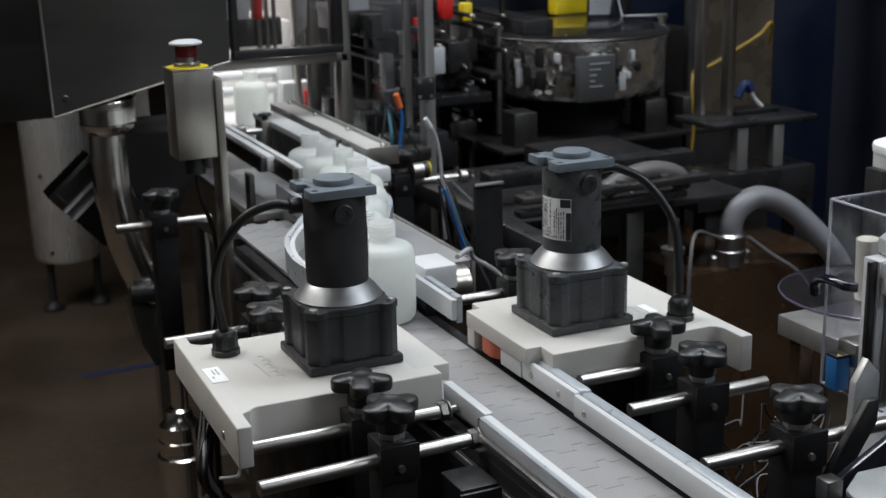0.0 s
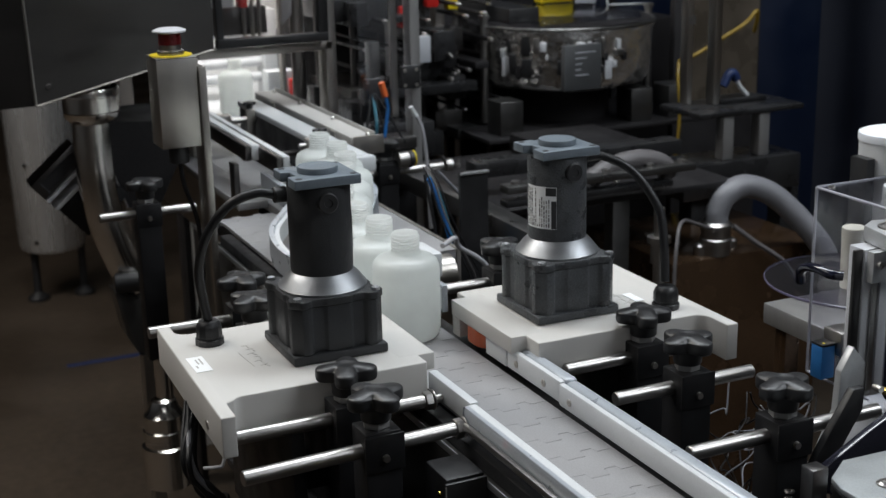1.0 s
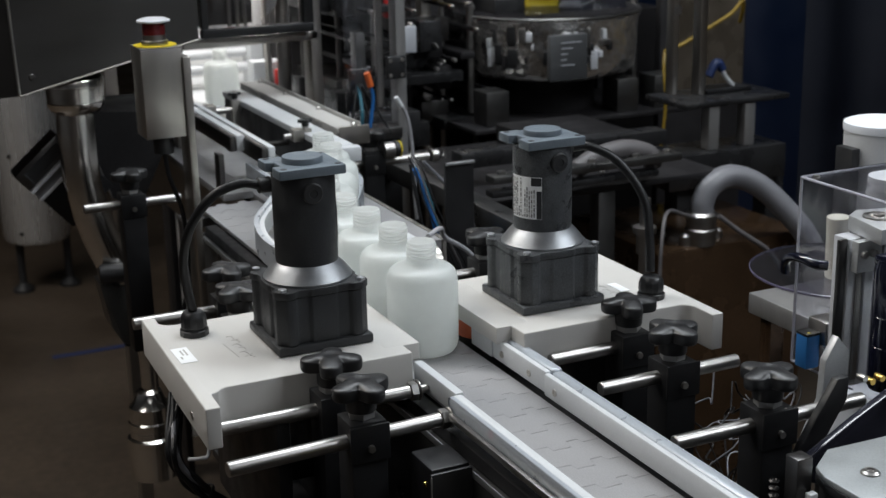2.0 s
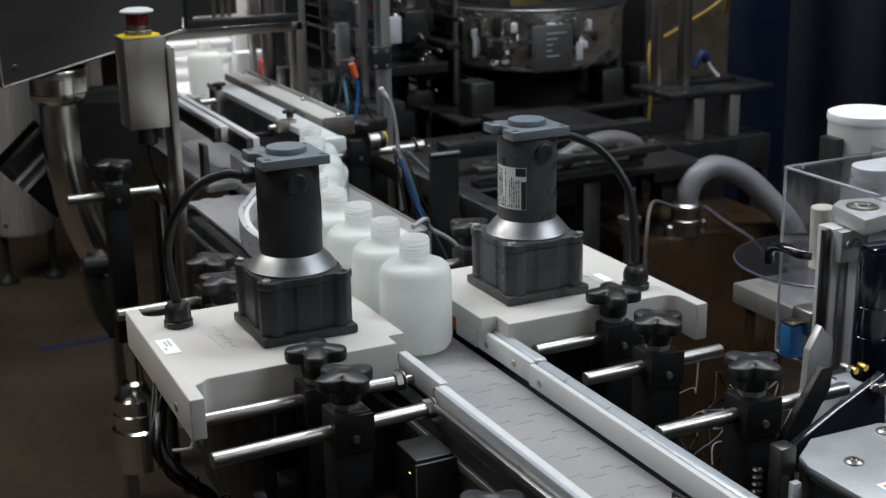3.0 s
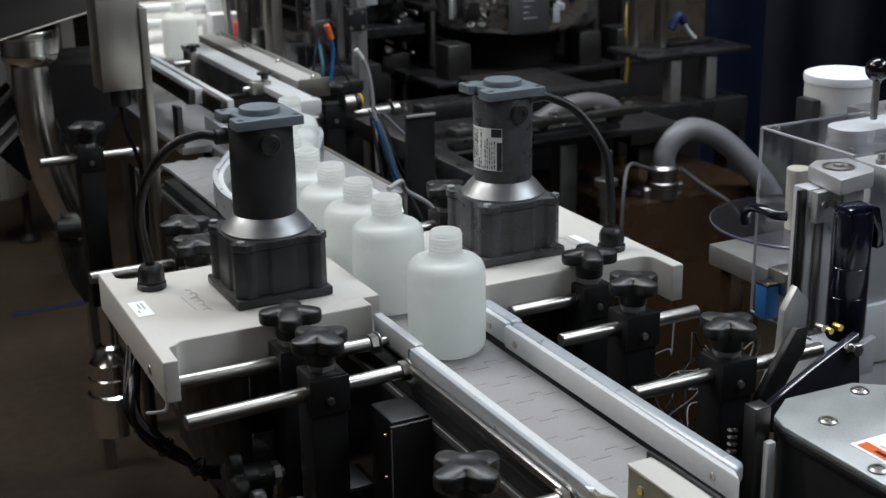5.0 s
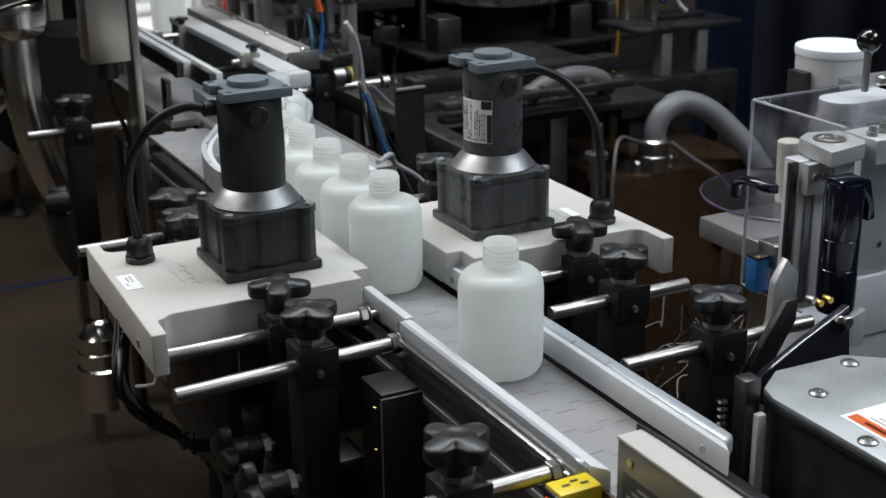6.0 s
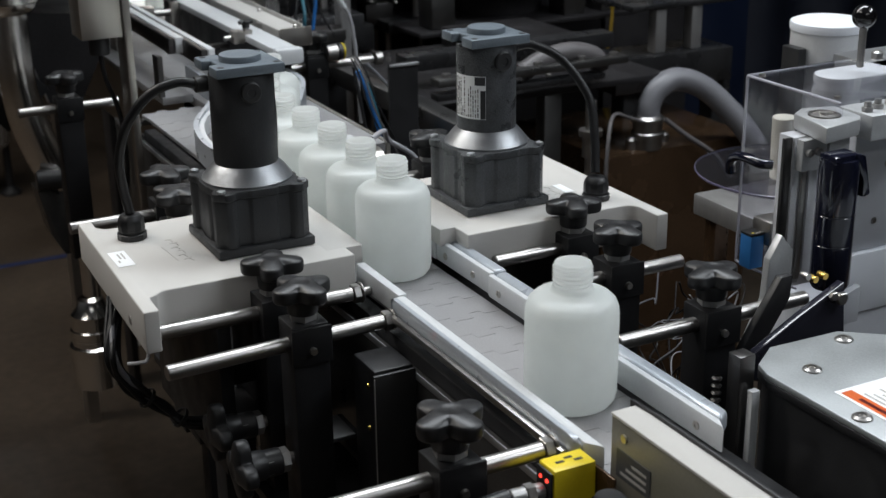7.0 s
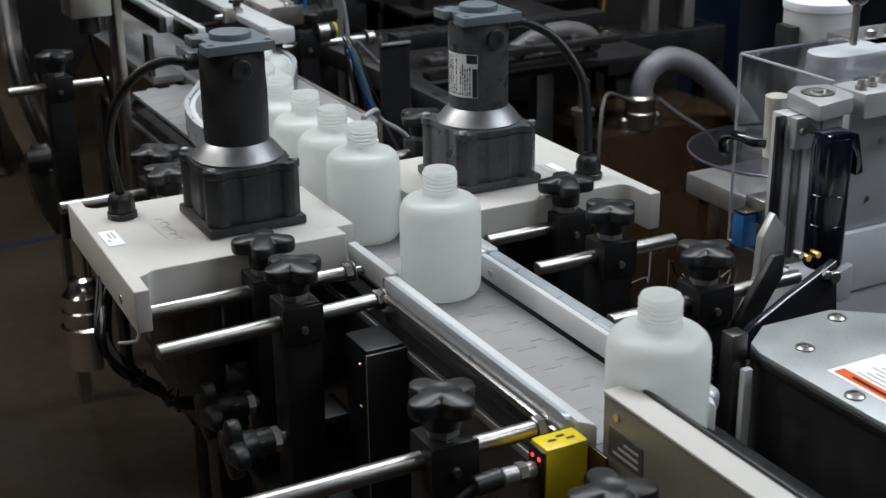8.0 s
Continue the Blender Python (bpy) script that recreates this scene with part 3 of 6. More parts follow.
# ---------------------------------------------------------------- drive units
def drive_unit(s, gx, gy, paint, label):
    """A beige gear housing with a grey motor standing on it and an orange belt under it. s: -1 or 1, its side of the chain."""
    t = thing("belt_drive_unit", label, "drive unit", (0, 0, 0), "belt drive units")
    arc = [(0.2385 - 0.012 + 0.012 * math.cos(a), 1.046 - 0.012 + 0.012 * math.sin(a)) for a in [math.pi / 2 * (1 - k / 6) for k in range(7)]]
    arc2 = [(x, 1.223 + 1.046 - y) for x, y in arc[::-1]]
    o = [(0.0555, 1.046)] + arc + [(0.2385, 1.006), (0.2515, 1.006), (0.2515, 1.253), (0.2385, 1.253)] + arc2 + [(0.0555, 1.223)]
    if s < 0:
        # outline sheared to fit the camera's view: its outer flange runs out towards the near end
        o = [(x - (0.0255 * (1.259 - y) if x < -0.237 else 0.0), y + (0.0055 if abs(y - 1.13) > 0.08 else 0.0)) for x, y in mirror_x(o)]
    part("housing", prism(o, 0.9035, 0.940, 0.0014, segs=3), BEIGE, t, "beige powder-coated housing")
    lip = [(0.0395, 1.071), (0.075, 1.071), (0.075, 1.203), (0.0395, 1.203)]
    if s < 0:
        lip = mirror_x(lip)
    part("belt_cover", prism(lip, 0.9235, 0.9402, 0.0012), BEIGE, t)
    part("belt_end", box(0.0405 * s, 0.0550 * s, 1.1865, 1.203, 0.9036, 0.9232, 0.001), BEIGE, t) if s > 0 else None
    # orange belt running round two pulleys
    loop = []
    for i in range(16):
        a = math.pi * i / 15
        loop.append((0.0615 + 0.020 * math.cos(a), 1.165 + 0.020 * math.sin(a)))
    for i in range(16):
        a = math.pi + math.pi * i / 15
        loop.append((0.0615 + 0.020 * math.cos(a), 1.154 + 0.020 * math.sin(a)))
    if s < 0:
        loop = mirror_x(loop)
    part("drive_belt", prism(loop, 0.9055, 0.9225, 0.0008), ORANGE, t, "orange rubber gripping belt")
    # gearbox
    motor = part("gearbox", prism([(-0.0455, -0.0445), (0.0455, -0.0445), (0.0455, 0.0445), (-0.0455, 0.0445)], 0.9404, 0.9490, 0.002), paint, t, "painted gearbox" if s > 0 else "gearbox painted darker for shade")
    motor.matrix_basis = Matrix.Translation((gx, gy, 0))
    quarter = [(0.0395, 0.0140), (0.0395, 0.0240), (0.0425, 0.0270), (0.0435, 0.0300), (0.0435, 0.0350), (0.0350, 0.0435), (0.0300, 0.0435), (0.0270, 0.0425), (0.0240, 0.0395), (0.0140, 0.0395), (0.0110, 0.0415), (-0.0110, 0.0415), (-0.0140, 0.0395)]
    case = []
    for k in range(4):
        cc, ss = (1, 0, -1, 0)[k], (0, 1, 0, -1)[k]
        case += [(x * cc - y * ss, x * ss + y * cc) for x, y in quarter]
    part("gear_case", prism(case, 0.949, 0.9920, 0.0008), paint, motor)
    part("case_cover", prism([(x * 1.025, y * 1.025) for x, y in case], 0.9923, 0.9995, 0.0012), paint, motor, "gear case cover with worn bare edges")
    for dx, dy in ((-1, -1), (1, -1), (1, 1), (-1, 1)):
        part("bolt", lathe([(0, 0.9996), (0.004, 0.9996), (0.004, 1.0020), (0.0025, 1.0024), (0, 1.0015)], 10, (dx * 0.0375, dy * 0.0375, 0)), ALU, motor)
    part("cone", lathe([(0.0408, 0.9997), (0.0408, 1.0015), (0.0395, 1.0030), (0.0345, 1.0095), (0.0305, 1.0135), (0.0280, 1.0155)], 56), CONE, motor, "brushed bare-metal cone")
    body = part("motor_body", lathe([(0.0283, 1.010), (0.0285, 1.016), (0.0288, 1.020), (0.0288, 1.094), (0.0282, 1.0975), (0, 1.0975)], 48), paint, t, "grey hammered-paint motor can" if s > 0 else "motor can painted darker for shade")
    body.matrix_basis = Matrix.Translation((gx, gy, 0))
    # top flange: two lugged plates with a round boss
    q = [(-0.0320, -0.0305), (0.0305, -0.0305), (0.0305, 0.0305), (0.0110, 0.0305), (0.0110, 0.0265), (-0.0110, 0.0265), (-0.0110, 0.0305), (-0.0320, 0.0305), (-0.0320, 0.0100), (-0.0235, 0.0085), (-0.0235, -0.0085), (-0.0320, -0.0100)]
    part("top_flange", prism(q, 1.0978, 1.1065, 0.0012), MOTORTOP, body, "blue-grey cast flange")
    part("boss", lathe([(0.0185, 1.1066), (0.0185, 1.1105), (0.0178, 1.1118), (0, 1.1118)], 40), MOTORTOP, body)
    for dx, dy in ((-0.0260, -0.0245), (0.0250, -0.0245), (0.0250, 0.0245), (-0.0260, 0.0245)):
        part("bolt_hole", lathe([(0, 1.10655), (0.0030, 1.10655), (0.0032, 1.1068), (0.0024, 1.1070), (0, 1.10665)], 12, (dx, dy, 0)), INK, body)
    # brush cap on the side that faces down the line
    a = radians(-93 if s < 0 else -85)
    cap = part("brush_cap", lathe([(0, 0.0250), (0.0095, 0.0250), (0.0095, 0.0300), (0.0082, 0.0312), (0.0040, 0.0312), (0.0036, 0.0304), (0, 0.0304)], 24, (0, 0, 0), "x"), BLACK, body, "round black brush cap")
    cap.matrix_basis = Matrix.Translation((0, 0, 1.0830)) @ Matrix.Rotation(a, 4, "Z")
    # cable and glands
    gside = -0.0288 if s < 0 else 0.0288
    sg = -1 if s < 0 else 1
    part("side_gland", rod((gside - sg * 0.002, 0.012, 1.0862), (gside + sg * 0.010, 0.012, 1.0862), 0.0074), BLACK, body)
    return t, body


unit_a, body_a = drive_unit(-1, -0.1215, 1.136, SHADEDMOTOR, "beige belt drive housing with motor darkened for shade, label facing away")
unit_b, body_b = drive_unit(1, 0.1225, 1.131, MOTOR, "beige belt drive housing with grey motor and rating label")


def gland(parent, x, y):
    part("cable_gland", lathe([(0, 0.9402), (0.0138, 0.9402), (0.0138, 0.9452), (0.0130, 0.9460), (0.0112, 0.9463), (0.0112, 0.9482), (0.0126, 0.9488), (0.0124, 0.9562), (0.0112, 0.9600), (0.0090, 0.9625), (0.0062, 0.9632), (0, 0.9632)], 12, (x, y, 0)), BLACK, parent, "black plastic cable gland", 25)


gland(unit_a, -0.2165, 1.193)
gland(unit_b, 0.2165, 1.078)
part("motor_cable", tube([(-0.158, 1.148, 1.0865), (-0.176, 1.150, 1.0895), (-0.200, 1.155, 1.080), (-0.219, 1.165, 1.053), (-0.2250, 1.180, 1.018), (-0.221, 1.190, 0.987), (-0.2165, 1.193, 0.962)], 0.0044), RUBBER, unit_a, "black rubber motor cable")
part("motor_cable", tube([(0.162, 1.143, 1.0862), (0.180, 1.138, 1.086), (0.206, 1.125, 1.070), (0.223, 1.104, 1.035), (0.2215, 1.090, 0.998), (0.2165, 1.080, 0.966)], 0.0045), RUBBER, unit_b, "black rubber motor cable")
for x in (-0.2555, 0.252):
    u = unit_a if x < 0 else unit_b
    for y in (1.020, 1.062) if x < 0 else (1.014, 1.060, 1.215, 1.245):
        part("bolt", lathe([(0, 0), (0.0045, 0), (0.0040, 0.002), (0, 0.0026)] if x > 0 else [(0, 0), (0.0045, 0), (0.0040, -0.002), (0, -0.0026)], 12, (x, y, 0.915), "x"), STEEL, u)


def flat(parent, name, x, y, z, sx, sy, mat, rz=0.0, h=0.0004, label=""):
    o = part(name, box(-sx / 2, sx / 2, -sy / 2, sy / 2, 0, h), mat, parent, label)
    o.matrix_basis = Matrix.Translation((x, y, z)) @ Matrix.Rotation(radians(rz), 4, "Z")
    return o


# stickers and worn moulded writing on the housings
s1 = flat(unit_a, "sticker", -0.2408, 1.1412, 0.9402, 0.0150, 0.040, PAPER, label="small white sticker")
for i, (dx, dy, l) in enumerate(((0.0030, 0.006, 0.016), (-0.0005, 0.006, 0.013), (-0.0035, -0.007, 0.006))):
    flat(s1, "print_bar", dx, dy, 0.00045, 0.0016, l, GREYINK, h=0.0001)
flat(unit_b, "sticker", 0.2050, 1.120, 0.9402, 0.010, 0.027, PAPER, label="small white sticker")
for u, x0, y0 in ((unit_a, -0.190, 1.140), (unit_b, 0.190, 1.135)):
    for i in range(6):
        flat(u, "worn_mark", x0 + (i % 2) * 0.002, y0 + 0.030 - 0.011 * i, 0.9401, 0.0055 + 0.0015 * (i % 3), 0.0012, GREASE, 20 * (i % 3) - 15, 0.0002)
        flat(u, "worn_mark", x0 + 0.002 + (i % 2) * 0.002, y0 + 0.026 - 0.011 * i, 0.9401, 0.0012, 0.007, GREASE, 12 * (i % 3), 0.0002)
    flat(u, "worn_mark", x0 - 0.009, y0 - 0.006, 0.9401, 0.0008, 0.040, GREASE, 4, 0.0002)


# rating label bent round the can
def can_label(parent, a0, a1, z0, z1, mat, r, name="rating_label", label=""):
    bm = bmesh.new()
    n = max(2, int(abs(a1 - a0) / 4))
    for rr in (r, r + 0.0003):
        for i in range(n + 1):
            a = radians(a0 + (a1 - a0) * i / n)
            for z in (z0, z1):
                bm.verts.new((rr * math.cos(a), rr * math.sin(a), z))
    bm.verts.ensure_lookup_table()
    h = 2 * (n + 1)
    for i in range(n):
        bm.faces.new([bm.verts[h + 2 * i + k] for k in (0, 2, 3, 1)])
        bm.faces.new([bm.verts[2 * i + k] for k in (1, 3, 2, 0)])
    for k0 in range(0, 2):
        for i in range(n):
            bm.faces.new([bm.verts[2 * i + k0], bm.verts[2 * i + 2 + k0], bm.verts[h + 2 * i + 2 + k0], bm.verts[h + 2 * i + k0]])
    return part(name, bm, mat, parent, label)


lab = can_label(body_b, 168, 240, 1.0280, 1.0695, PAPER, 0.0289, label="white rating label with black print")
can_label(lab, 230, 239.5, 1.0285, 1.0560, INK, 0.02932, "print_block")
can_label(lab, 219, 239, 1.0610, 1.0690, INK, 0.02932, "print_block")
random.seed(31)
for i in range(12):
    z = 1.0300
    while z < (1.0665 if i < 7 else 1.0570):
        l = random.uniform(0.0010, 0.0048)
        can_label(lab, 171.5 + 4.8 * i, 173.3 + 4.8 * i, z, min(z + l, 1.0675), INK if random.random() < 0.6 else GREYINK, 0.02932, "print_bar")
        z += l + random.uniform(0.0007, 0.0016)
        if random.random() < 0.06:
            break
lab2 = can_label(body_a, -18, 50, 1.0270, 1.0685, PAPER, 0.0289, label="white rating label with black print")
for i in range(5):
    can_label(lab2, -14 + 11 * i, -9 + 11 * i, 1.033, 1.063, INK, 0.02932, "print_bar")

# ---------------------------------------------------------------- under the left drive unit
cb = thing("control_box", "black steel control box with brass screws fixed beside the conveyor", "control box", (-0.0875, 0.9325, 0.0))
part("case", box(-0.0150, 0.0205, -0.0195, 0.0235, 0.70, 0.8930, 0.003), BLACKMATT, cb)
part("cover", box(-0.0170, 0.0205, -0.0235, -0.0197, 0.70, 0.8905, 0.0012), BLACK, cb, "black cover with a pale edge")
part("pale_edge", rod((-0.0168, -0.0236, 0.70), (-0.0168, -0.0236, 0.889), 0.0006, 8), GALV, cb)
for z in (0.838, 0.876):
    part("screw", lathe([(0, -0.002), (0.0022, -0.0015), (0.0025, 0), (0, 0)], 10, (-0.0151, -0.008, z), "x"), BRASS, cb)
part("bracket", box(-0.022, -0.0010, 0.055, 0.096, 0.796, 0.800, 0.0006), FACEPLATE, cb, "grey bent bracket plate")
part("bracket_web", box(-0.0010, 0.0030, 0.0237, 0.096, 0.78, 0.800), BLACKMATT, cb)

pl = thing("mounting_plate", "black steel plate under the clamps beside the conveyor", "mounting plate", (0, 0, 0))
part("plate", box(-0.165, -0.0680, 0.92, 1.08, 0.735, 0.745, 0.001), BLACKMATT, pl)
part("plate", box(-0.165, -0.0680, 1.22, 1.36, 0.735, 0.745, 0.001), BLACKMATT, pl)
part("upright", box(-0.190, -0.178, 1.04, 1.24, 0.76, 0.9025, 0.001), BLACKMATT, pl)
part("upright", box(-0.120, -0.110, 1.10, 1.22, 0.75, 0.9025, 0.001), BLACKMATT, pl)
part("tie", box(-0.180, -0.110, 1.15, 1.17, 0.79, 0.81, 0.001), BLACKMATT, pl)
part("foot", box(-0.19, -0.0665, 1.12, 1.20, 0.752, 0.762, 0.001), BLACKMATT, pl)
pr = thing("mounting_plate", "black steel plate under the clamps beside the conveyor", "mounting plate", (0, 0, 0))
part("plate", box(0.0680, 0.190, 0.80, 1.08, 0.735, 0.745, 0.001), BLACKMATT, pr)
part("plate", box(0.0680, 0.190, 1.28, 1.36, 0.735, 0.745, 0.001), BLACKMATT, pr)
part("upright", box(0.178, 0.190, 1.04, 1.24, 0.745, 0.9025, 0.001), BLACKMATT, pr)
lb = thing("cable_bundle", "thick bundle of tied black cables drooping under the housing", "cable bundle", (0, 0, 0))
random.seed(17)
for i in range(11):
    wob = [(random.uniform(-0.006, 0.006), random.uniform(-0.005, 0.005), random.uniform(-0.006, 0.006)) for _ in range(6)]
    line = [(-0.250, 1.140, 0.902), (-0.266, 1.10, 0.866), (-0.253, 1.10, 0.836), (-0.229, 1.10, 0.810), (-0.204, 1.10, 0.789), (-0.165, 1.10, 0.783)]
    part("cable", tube([tuple(a + b for a, b in zip(p, w)) for p, w in zip(line, wob)], (0.0026, 0.0021, 0.0030)[i % 3], 8), GREYHOSE if i == 3 else RUBBER, lb)
for at in ((-0.240, 1.10, 0.822), (-0.212, 1.10, 0.796)):
    tie = part("cable_tie", lathe([(0.0086, -0.0015), (0.0098, -0.0015), (0.0098, 0.0015), (0.0086, 0.0015), (0.0086, -0.0015)], 16, (0, 0, 0), "x"), BLACK, lb)
    tie.matrix_basis = Matrix.Translation(at) @ Matrix.Rotation(radians(42), 4, "Y")
part("white_wire", tube([(-0.2424, 1.06, 0.9034), (-0.2484, 1.05, 0.8830), (-0.2549, 1.05, 0.8803), (-0.2629, 1.06, 0.8769)], 0.0016, 8), GREYCABLE, lb, "thin pale wire")

# ---------------------------------------------------------------- labelling machine beside the chain
lm = thing("labelling_machine", "grey labelling machine with aluminium top plate and dark body", "machine", (0, 0, 0))
top = [(0.128, 0.46), (0.60, 0.46), (0.60, 0.7205), (0.265, 0.7205), (0.229, 0.7500), (0.162, 0.7520), (0.134, 0.732), (0.128, 0.715)]
deck = part("top_plate", prism(top, 0.9155, 0.9205, 0.0012), PLATE, lm, "brushed aluminium plate")
low = [(0.131, 0.46), (0.60, 0.46), (0.60, 0.716), (0.263, 0.716), (0.227, 0.746), (0.163, 0.748), (0.137, 0.730), (0.131, 0.715)]
part("gasket", prism([(0.1275, 0.46), (0.60, 0.46), (0.60, 0.7200), (0.2648, 0.7200), (0.2288, 0.7495), (0.162, 0.7515), (0.1336, 0.7318), (0.1275, 0.7150)], 0.9090, 0.9154, 0.001), BLACK, lm)
part("dark_case", prism(low, 0.60, 0.9088, 0.002), BLACK, lm, "black plastic case")
part("pedestal", box(0.20, 0.58, 0.48, 1.05, 0.0, 0.60, 0.004), DARKSTEEL, lm)
for x, y in ((0.162, 0.704), (0.221, 0.734), (0.139, 0.628), (0.30, 0.705), (0.140, 0.52)):
    b = part("bolt", lathe([(0, 0.9206), (0.0075, 0.9206), (0.0072, 0.9218), (0.0052, 0.9232), (0.0030, 0.9232), (0.0026, 0.9222), (0, 0.9222)], 20, (x, y, 0)), STEEL, deck)
st = part("warning_sticker", prism([(0.150, 0.668), (0.150, 0.560), (0.205, 0.560), (0.205, 0.668)], 0.9206, 0.9209), PAPER, deck, "white warning sticker with an orange band")
part("orange_band", prism([(0.153, 0.664), (0.153, 0.563), (0.163, 0.563), (0.163, 0.664)], 0.92092, 0.9211), ORANGEP, st)
for i in range(7):
    part("print_bar", prism([(0.166 + 0.005 * i, 0.655 - 0.004 * (i % 3)), (0.166 + 0.005 * i, 0.585 + 0.006 * (i % 2)), (0.1678 + 0.005 * i, 0.585 + 0.006 * (i % 2)), (0.1678 + 0.005 * i, 0.655 - 0.004 * (i % 3))], 0.92092, 0.92105), GREYINK, st)
part("orange_print", box(0.156, 0.1595, 0.585, 0.650, 0.92112, 0.9212), DARKRED, st)
part("pale_strip", box(0.1130, 0.1205, 0.712, 0.718, 0.845, 0.910, 0.0005), WHITE, lm)
part("edge_post", box(0.1080, 0.1225, 0.722, 0.736, 0.60, 0.935, 0.001), DARKSTEEL, lm)
for i in range(9):
    part("screw_thread", lathe([(0.003, 0), (0.0042, 0.0015), (0.003, 0.003)], 12, (0.1035, 0.742, 0.862 + 0.006 * i)), DARKSTEEL, lm)
# back panel of the head
head = thing("label_applicator", "grey painted label applicator with pale lower panel and sliding column", "label applicator", (0, 0, 0))
part("upper_panel", box(0.384, 0.85, 0.905, 0.917, 0.906, 1.045, 0.002), GREYPANEL, head, "dark grey painted panel")
part("lower_panel", box(0.3705, 0.85, 0.900, 0.917, 0.845, 0.9055, 0.001), LIGHTPANEL, head, "pale grey panel")
part("base_block", box(0.3705, 0.85, 0.903, 0.985, 0.60, 0.8445, 0.001), GREYPANEL, head)
for x, z in ((0.425, 0.99), (0.415, 0.935), (0.46, 1.03)):
    part("screw", lathe([(0, -0.0015), (0.0028, -0.0012), (0.0032, 0), (0, 0)], 12, (x, 0.9049, z), "y"), STEEL, head)
part("arm_block", box(0.358, 0.47, 0.862, 0.905, 1.030, 1.0535, 0.002), MILLED, head, "milled aluminium arm")
part("column_cap", prism([(0.3076, 0.9060), (0.2973, 0.8527), (0.3423, 0.8608), (0.3523, 0.8706), (0.3565, 0.9075), (0.3248, 0.9168)], 1.0385, 1.0535, 0.002), MILLED, head)
part("cap_bearing", lathe([(0, 1.0536), (0.0145, 1.0536), (0.0140, 1.0550), (0.0105, 1.0558), (0.0100, 1.0548), (0.0050, 1.0548), (0.0045, 1.0562), (0, 1.0562)], 28, (0.3250, 0.8866, 0)), STEEL, head)
part("slide_recess", box(0.2820, 0.2912, 0.886, 0.890, 0.90, 1.038, 0.001), DARKSTEEL, head, "dark recessed slide")
part("slide_bar", box(0.2914, 0.3080, 0.8842, 0.905, 0.90, 1.038, 0.0015), PALEALU, head, "pale aluminium extrusion")
part("slide_bar", box(0.3082, 0.3180, 0.881, 0.903, 0.905, 1.038, 0.001), PALEALU, head)
part("slide_rail", box(0.3000, 0.3060, 0.8812, 0.8840, 0.905, 1.010, 0.001), STEEL, head)
part("slide_block", box(0.2905, 0.3180, 0.872, 0.8808, 1.010, 1.0383, 0.001), MILLED, head)
part("slide_neck", box(0.3185, 0.3420, 0.870, 0.895, 1.010, 1.0383, 0.001), MILLED, head)
for dx in (0.0, 0.010):
    part("cap_screw", lathe([(0, 0), (0.0036, 0), (0.0036, -0.004), (0.002, -0.0045), (0.002, -0.003), (0, -0.003)], 12, (0.2965 + dx, 0.8718, 1.027), "y"), GALV, head)
part("air_cylinder", lathe([(0, 0.908), (0.0150, 0.908), (0.0170, 0.912), (0.0170, 0.948), (0.0166, 0.9485), (0.0166, 0.9495), (0.0170, 0.950), (0.0170, 0.975), (0.0166, 0.9755), (0.0166, 0.9765), (0.0170, 0.977), (0.0170, 1.016), (0.0150, 1.024), (0, 1.024)], 32, (0.299, 0.836, 0.007)), NAVYCYL, head, "glossy dark blue air cylinder")
part("cylinder_head", box(0.285, 0.315, 0.826, 0.848, 1.024, 1.036, 0.004), NAVYCYL, head)
part("cylinder_lever", prism([(0.308, 1.036), (0.317, 1.034), (0.326, 0.998), (0.317, 0.996), (0.3165, 1.012), (0.308, 1.026)], 0.824, 0.838, 0.002, axis="y"), NAVYCYL, head)
part("foot_block", prism([(0.286, 0.902), (0.296, 0.880), (0.326, 0.880), (0.326, 0.914), (0.314, 0.910)], 0.825, 0.832, 0.0008, axis="y"), GREYPANEL, head)
part("link_plate", prism([(0.178, 0.893), (0.227, 0.9186), (0.2715, 0.940), (0.277, 0.889), (0.188, 0.868), (0.178, 0.872)], 0.790, 0.798, 0.001, axis="y"), GLOSSDARK, head, "glossy dark diagonal link plate")
part("link_arm", prism([(0.205, 0.862), (0.223, 0.862), (0.239, 0.9206), (0.257, 0.935), (0.258, 0.9547), (0.2441, 0.971), (0.2319, 0.951), (0.230, 0.915)], 0.838, 0.846, 0.001, axis="y"), MILLED, head)
part("link_arm", prism([(0.180, 0.868), (0.196, 0.868), (0.211, 0.884), (0.237, 0.924), (0.238, 0.944), (0.226, 0.944), (0.193, 0.893)], 0.815, 0.823, 0.001, axis="y"), BLACK, head)
for x, z, m in ((0.222, 0.958, BRASS), (0.232, 0.959, BRASS), (0.214, 0.962, STEEL)):
    part("air_fitting", lathe([(0, -0.004), (0.0028, -0.004), (0.0032, 0), (0.0028, 0.004), (0, 0.004)], 12, (x, 0.775, z), "y"), m, head)
part("pivot_bolt", hexnut((0.2665, 0.789, 0.9275), (0.2665, 0.784, 0.9275), 0.0058), STEEL, head)
part("pivot_bolt", hexnut((0.258, 0.789, 0.931), (0.258, 0.785, 0.931), 0.0042), STEEL, head)
for x in (0.366, 0.382, 0.402, 0.425):
    part("top_bolt", lathe([(0, 0), (0.0052, 0), (0.0052, 0.004), (0.0034, 0.0042), (0.0034, 0.009), (0, 0.009)], 12, (x, 0.872 + 0.25 * (x - 0.345), 1.0536)), GALV, head)
part("oval_cover", prism([(0.402 + 0.022 * math.cos(a) + (0.10 if math.cos(a) > 0 else 0), 0.955 + 0.022 * math.sin(a)) for a in [2 * math.pi * i / 32 for i in range(32)]], 1.0455, 1.068, 0.002), GREYPANEL, head, "grey oval cover")
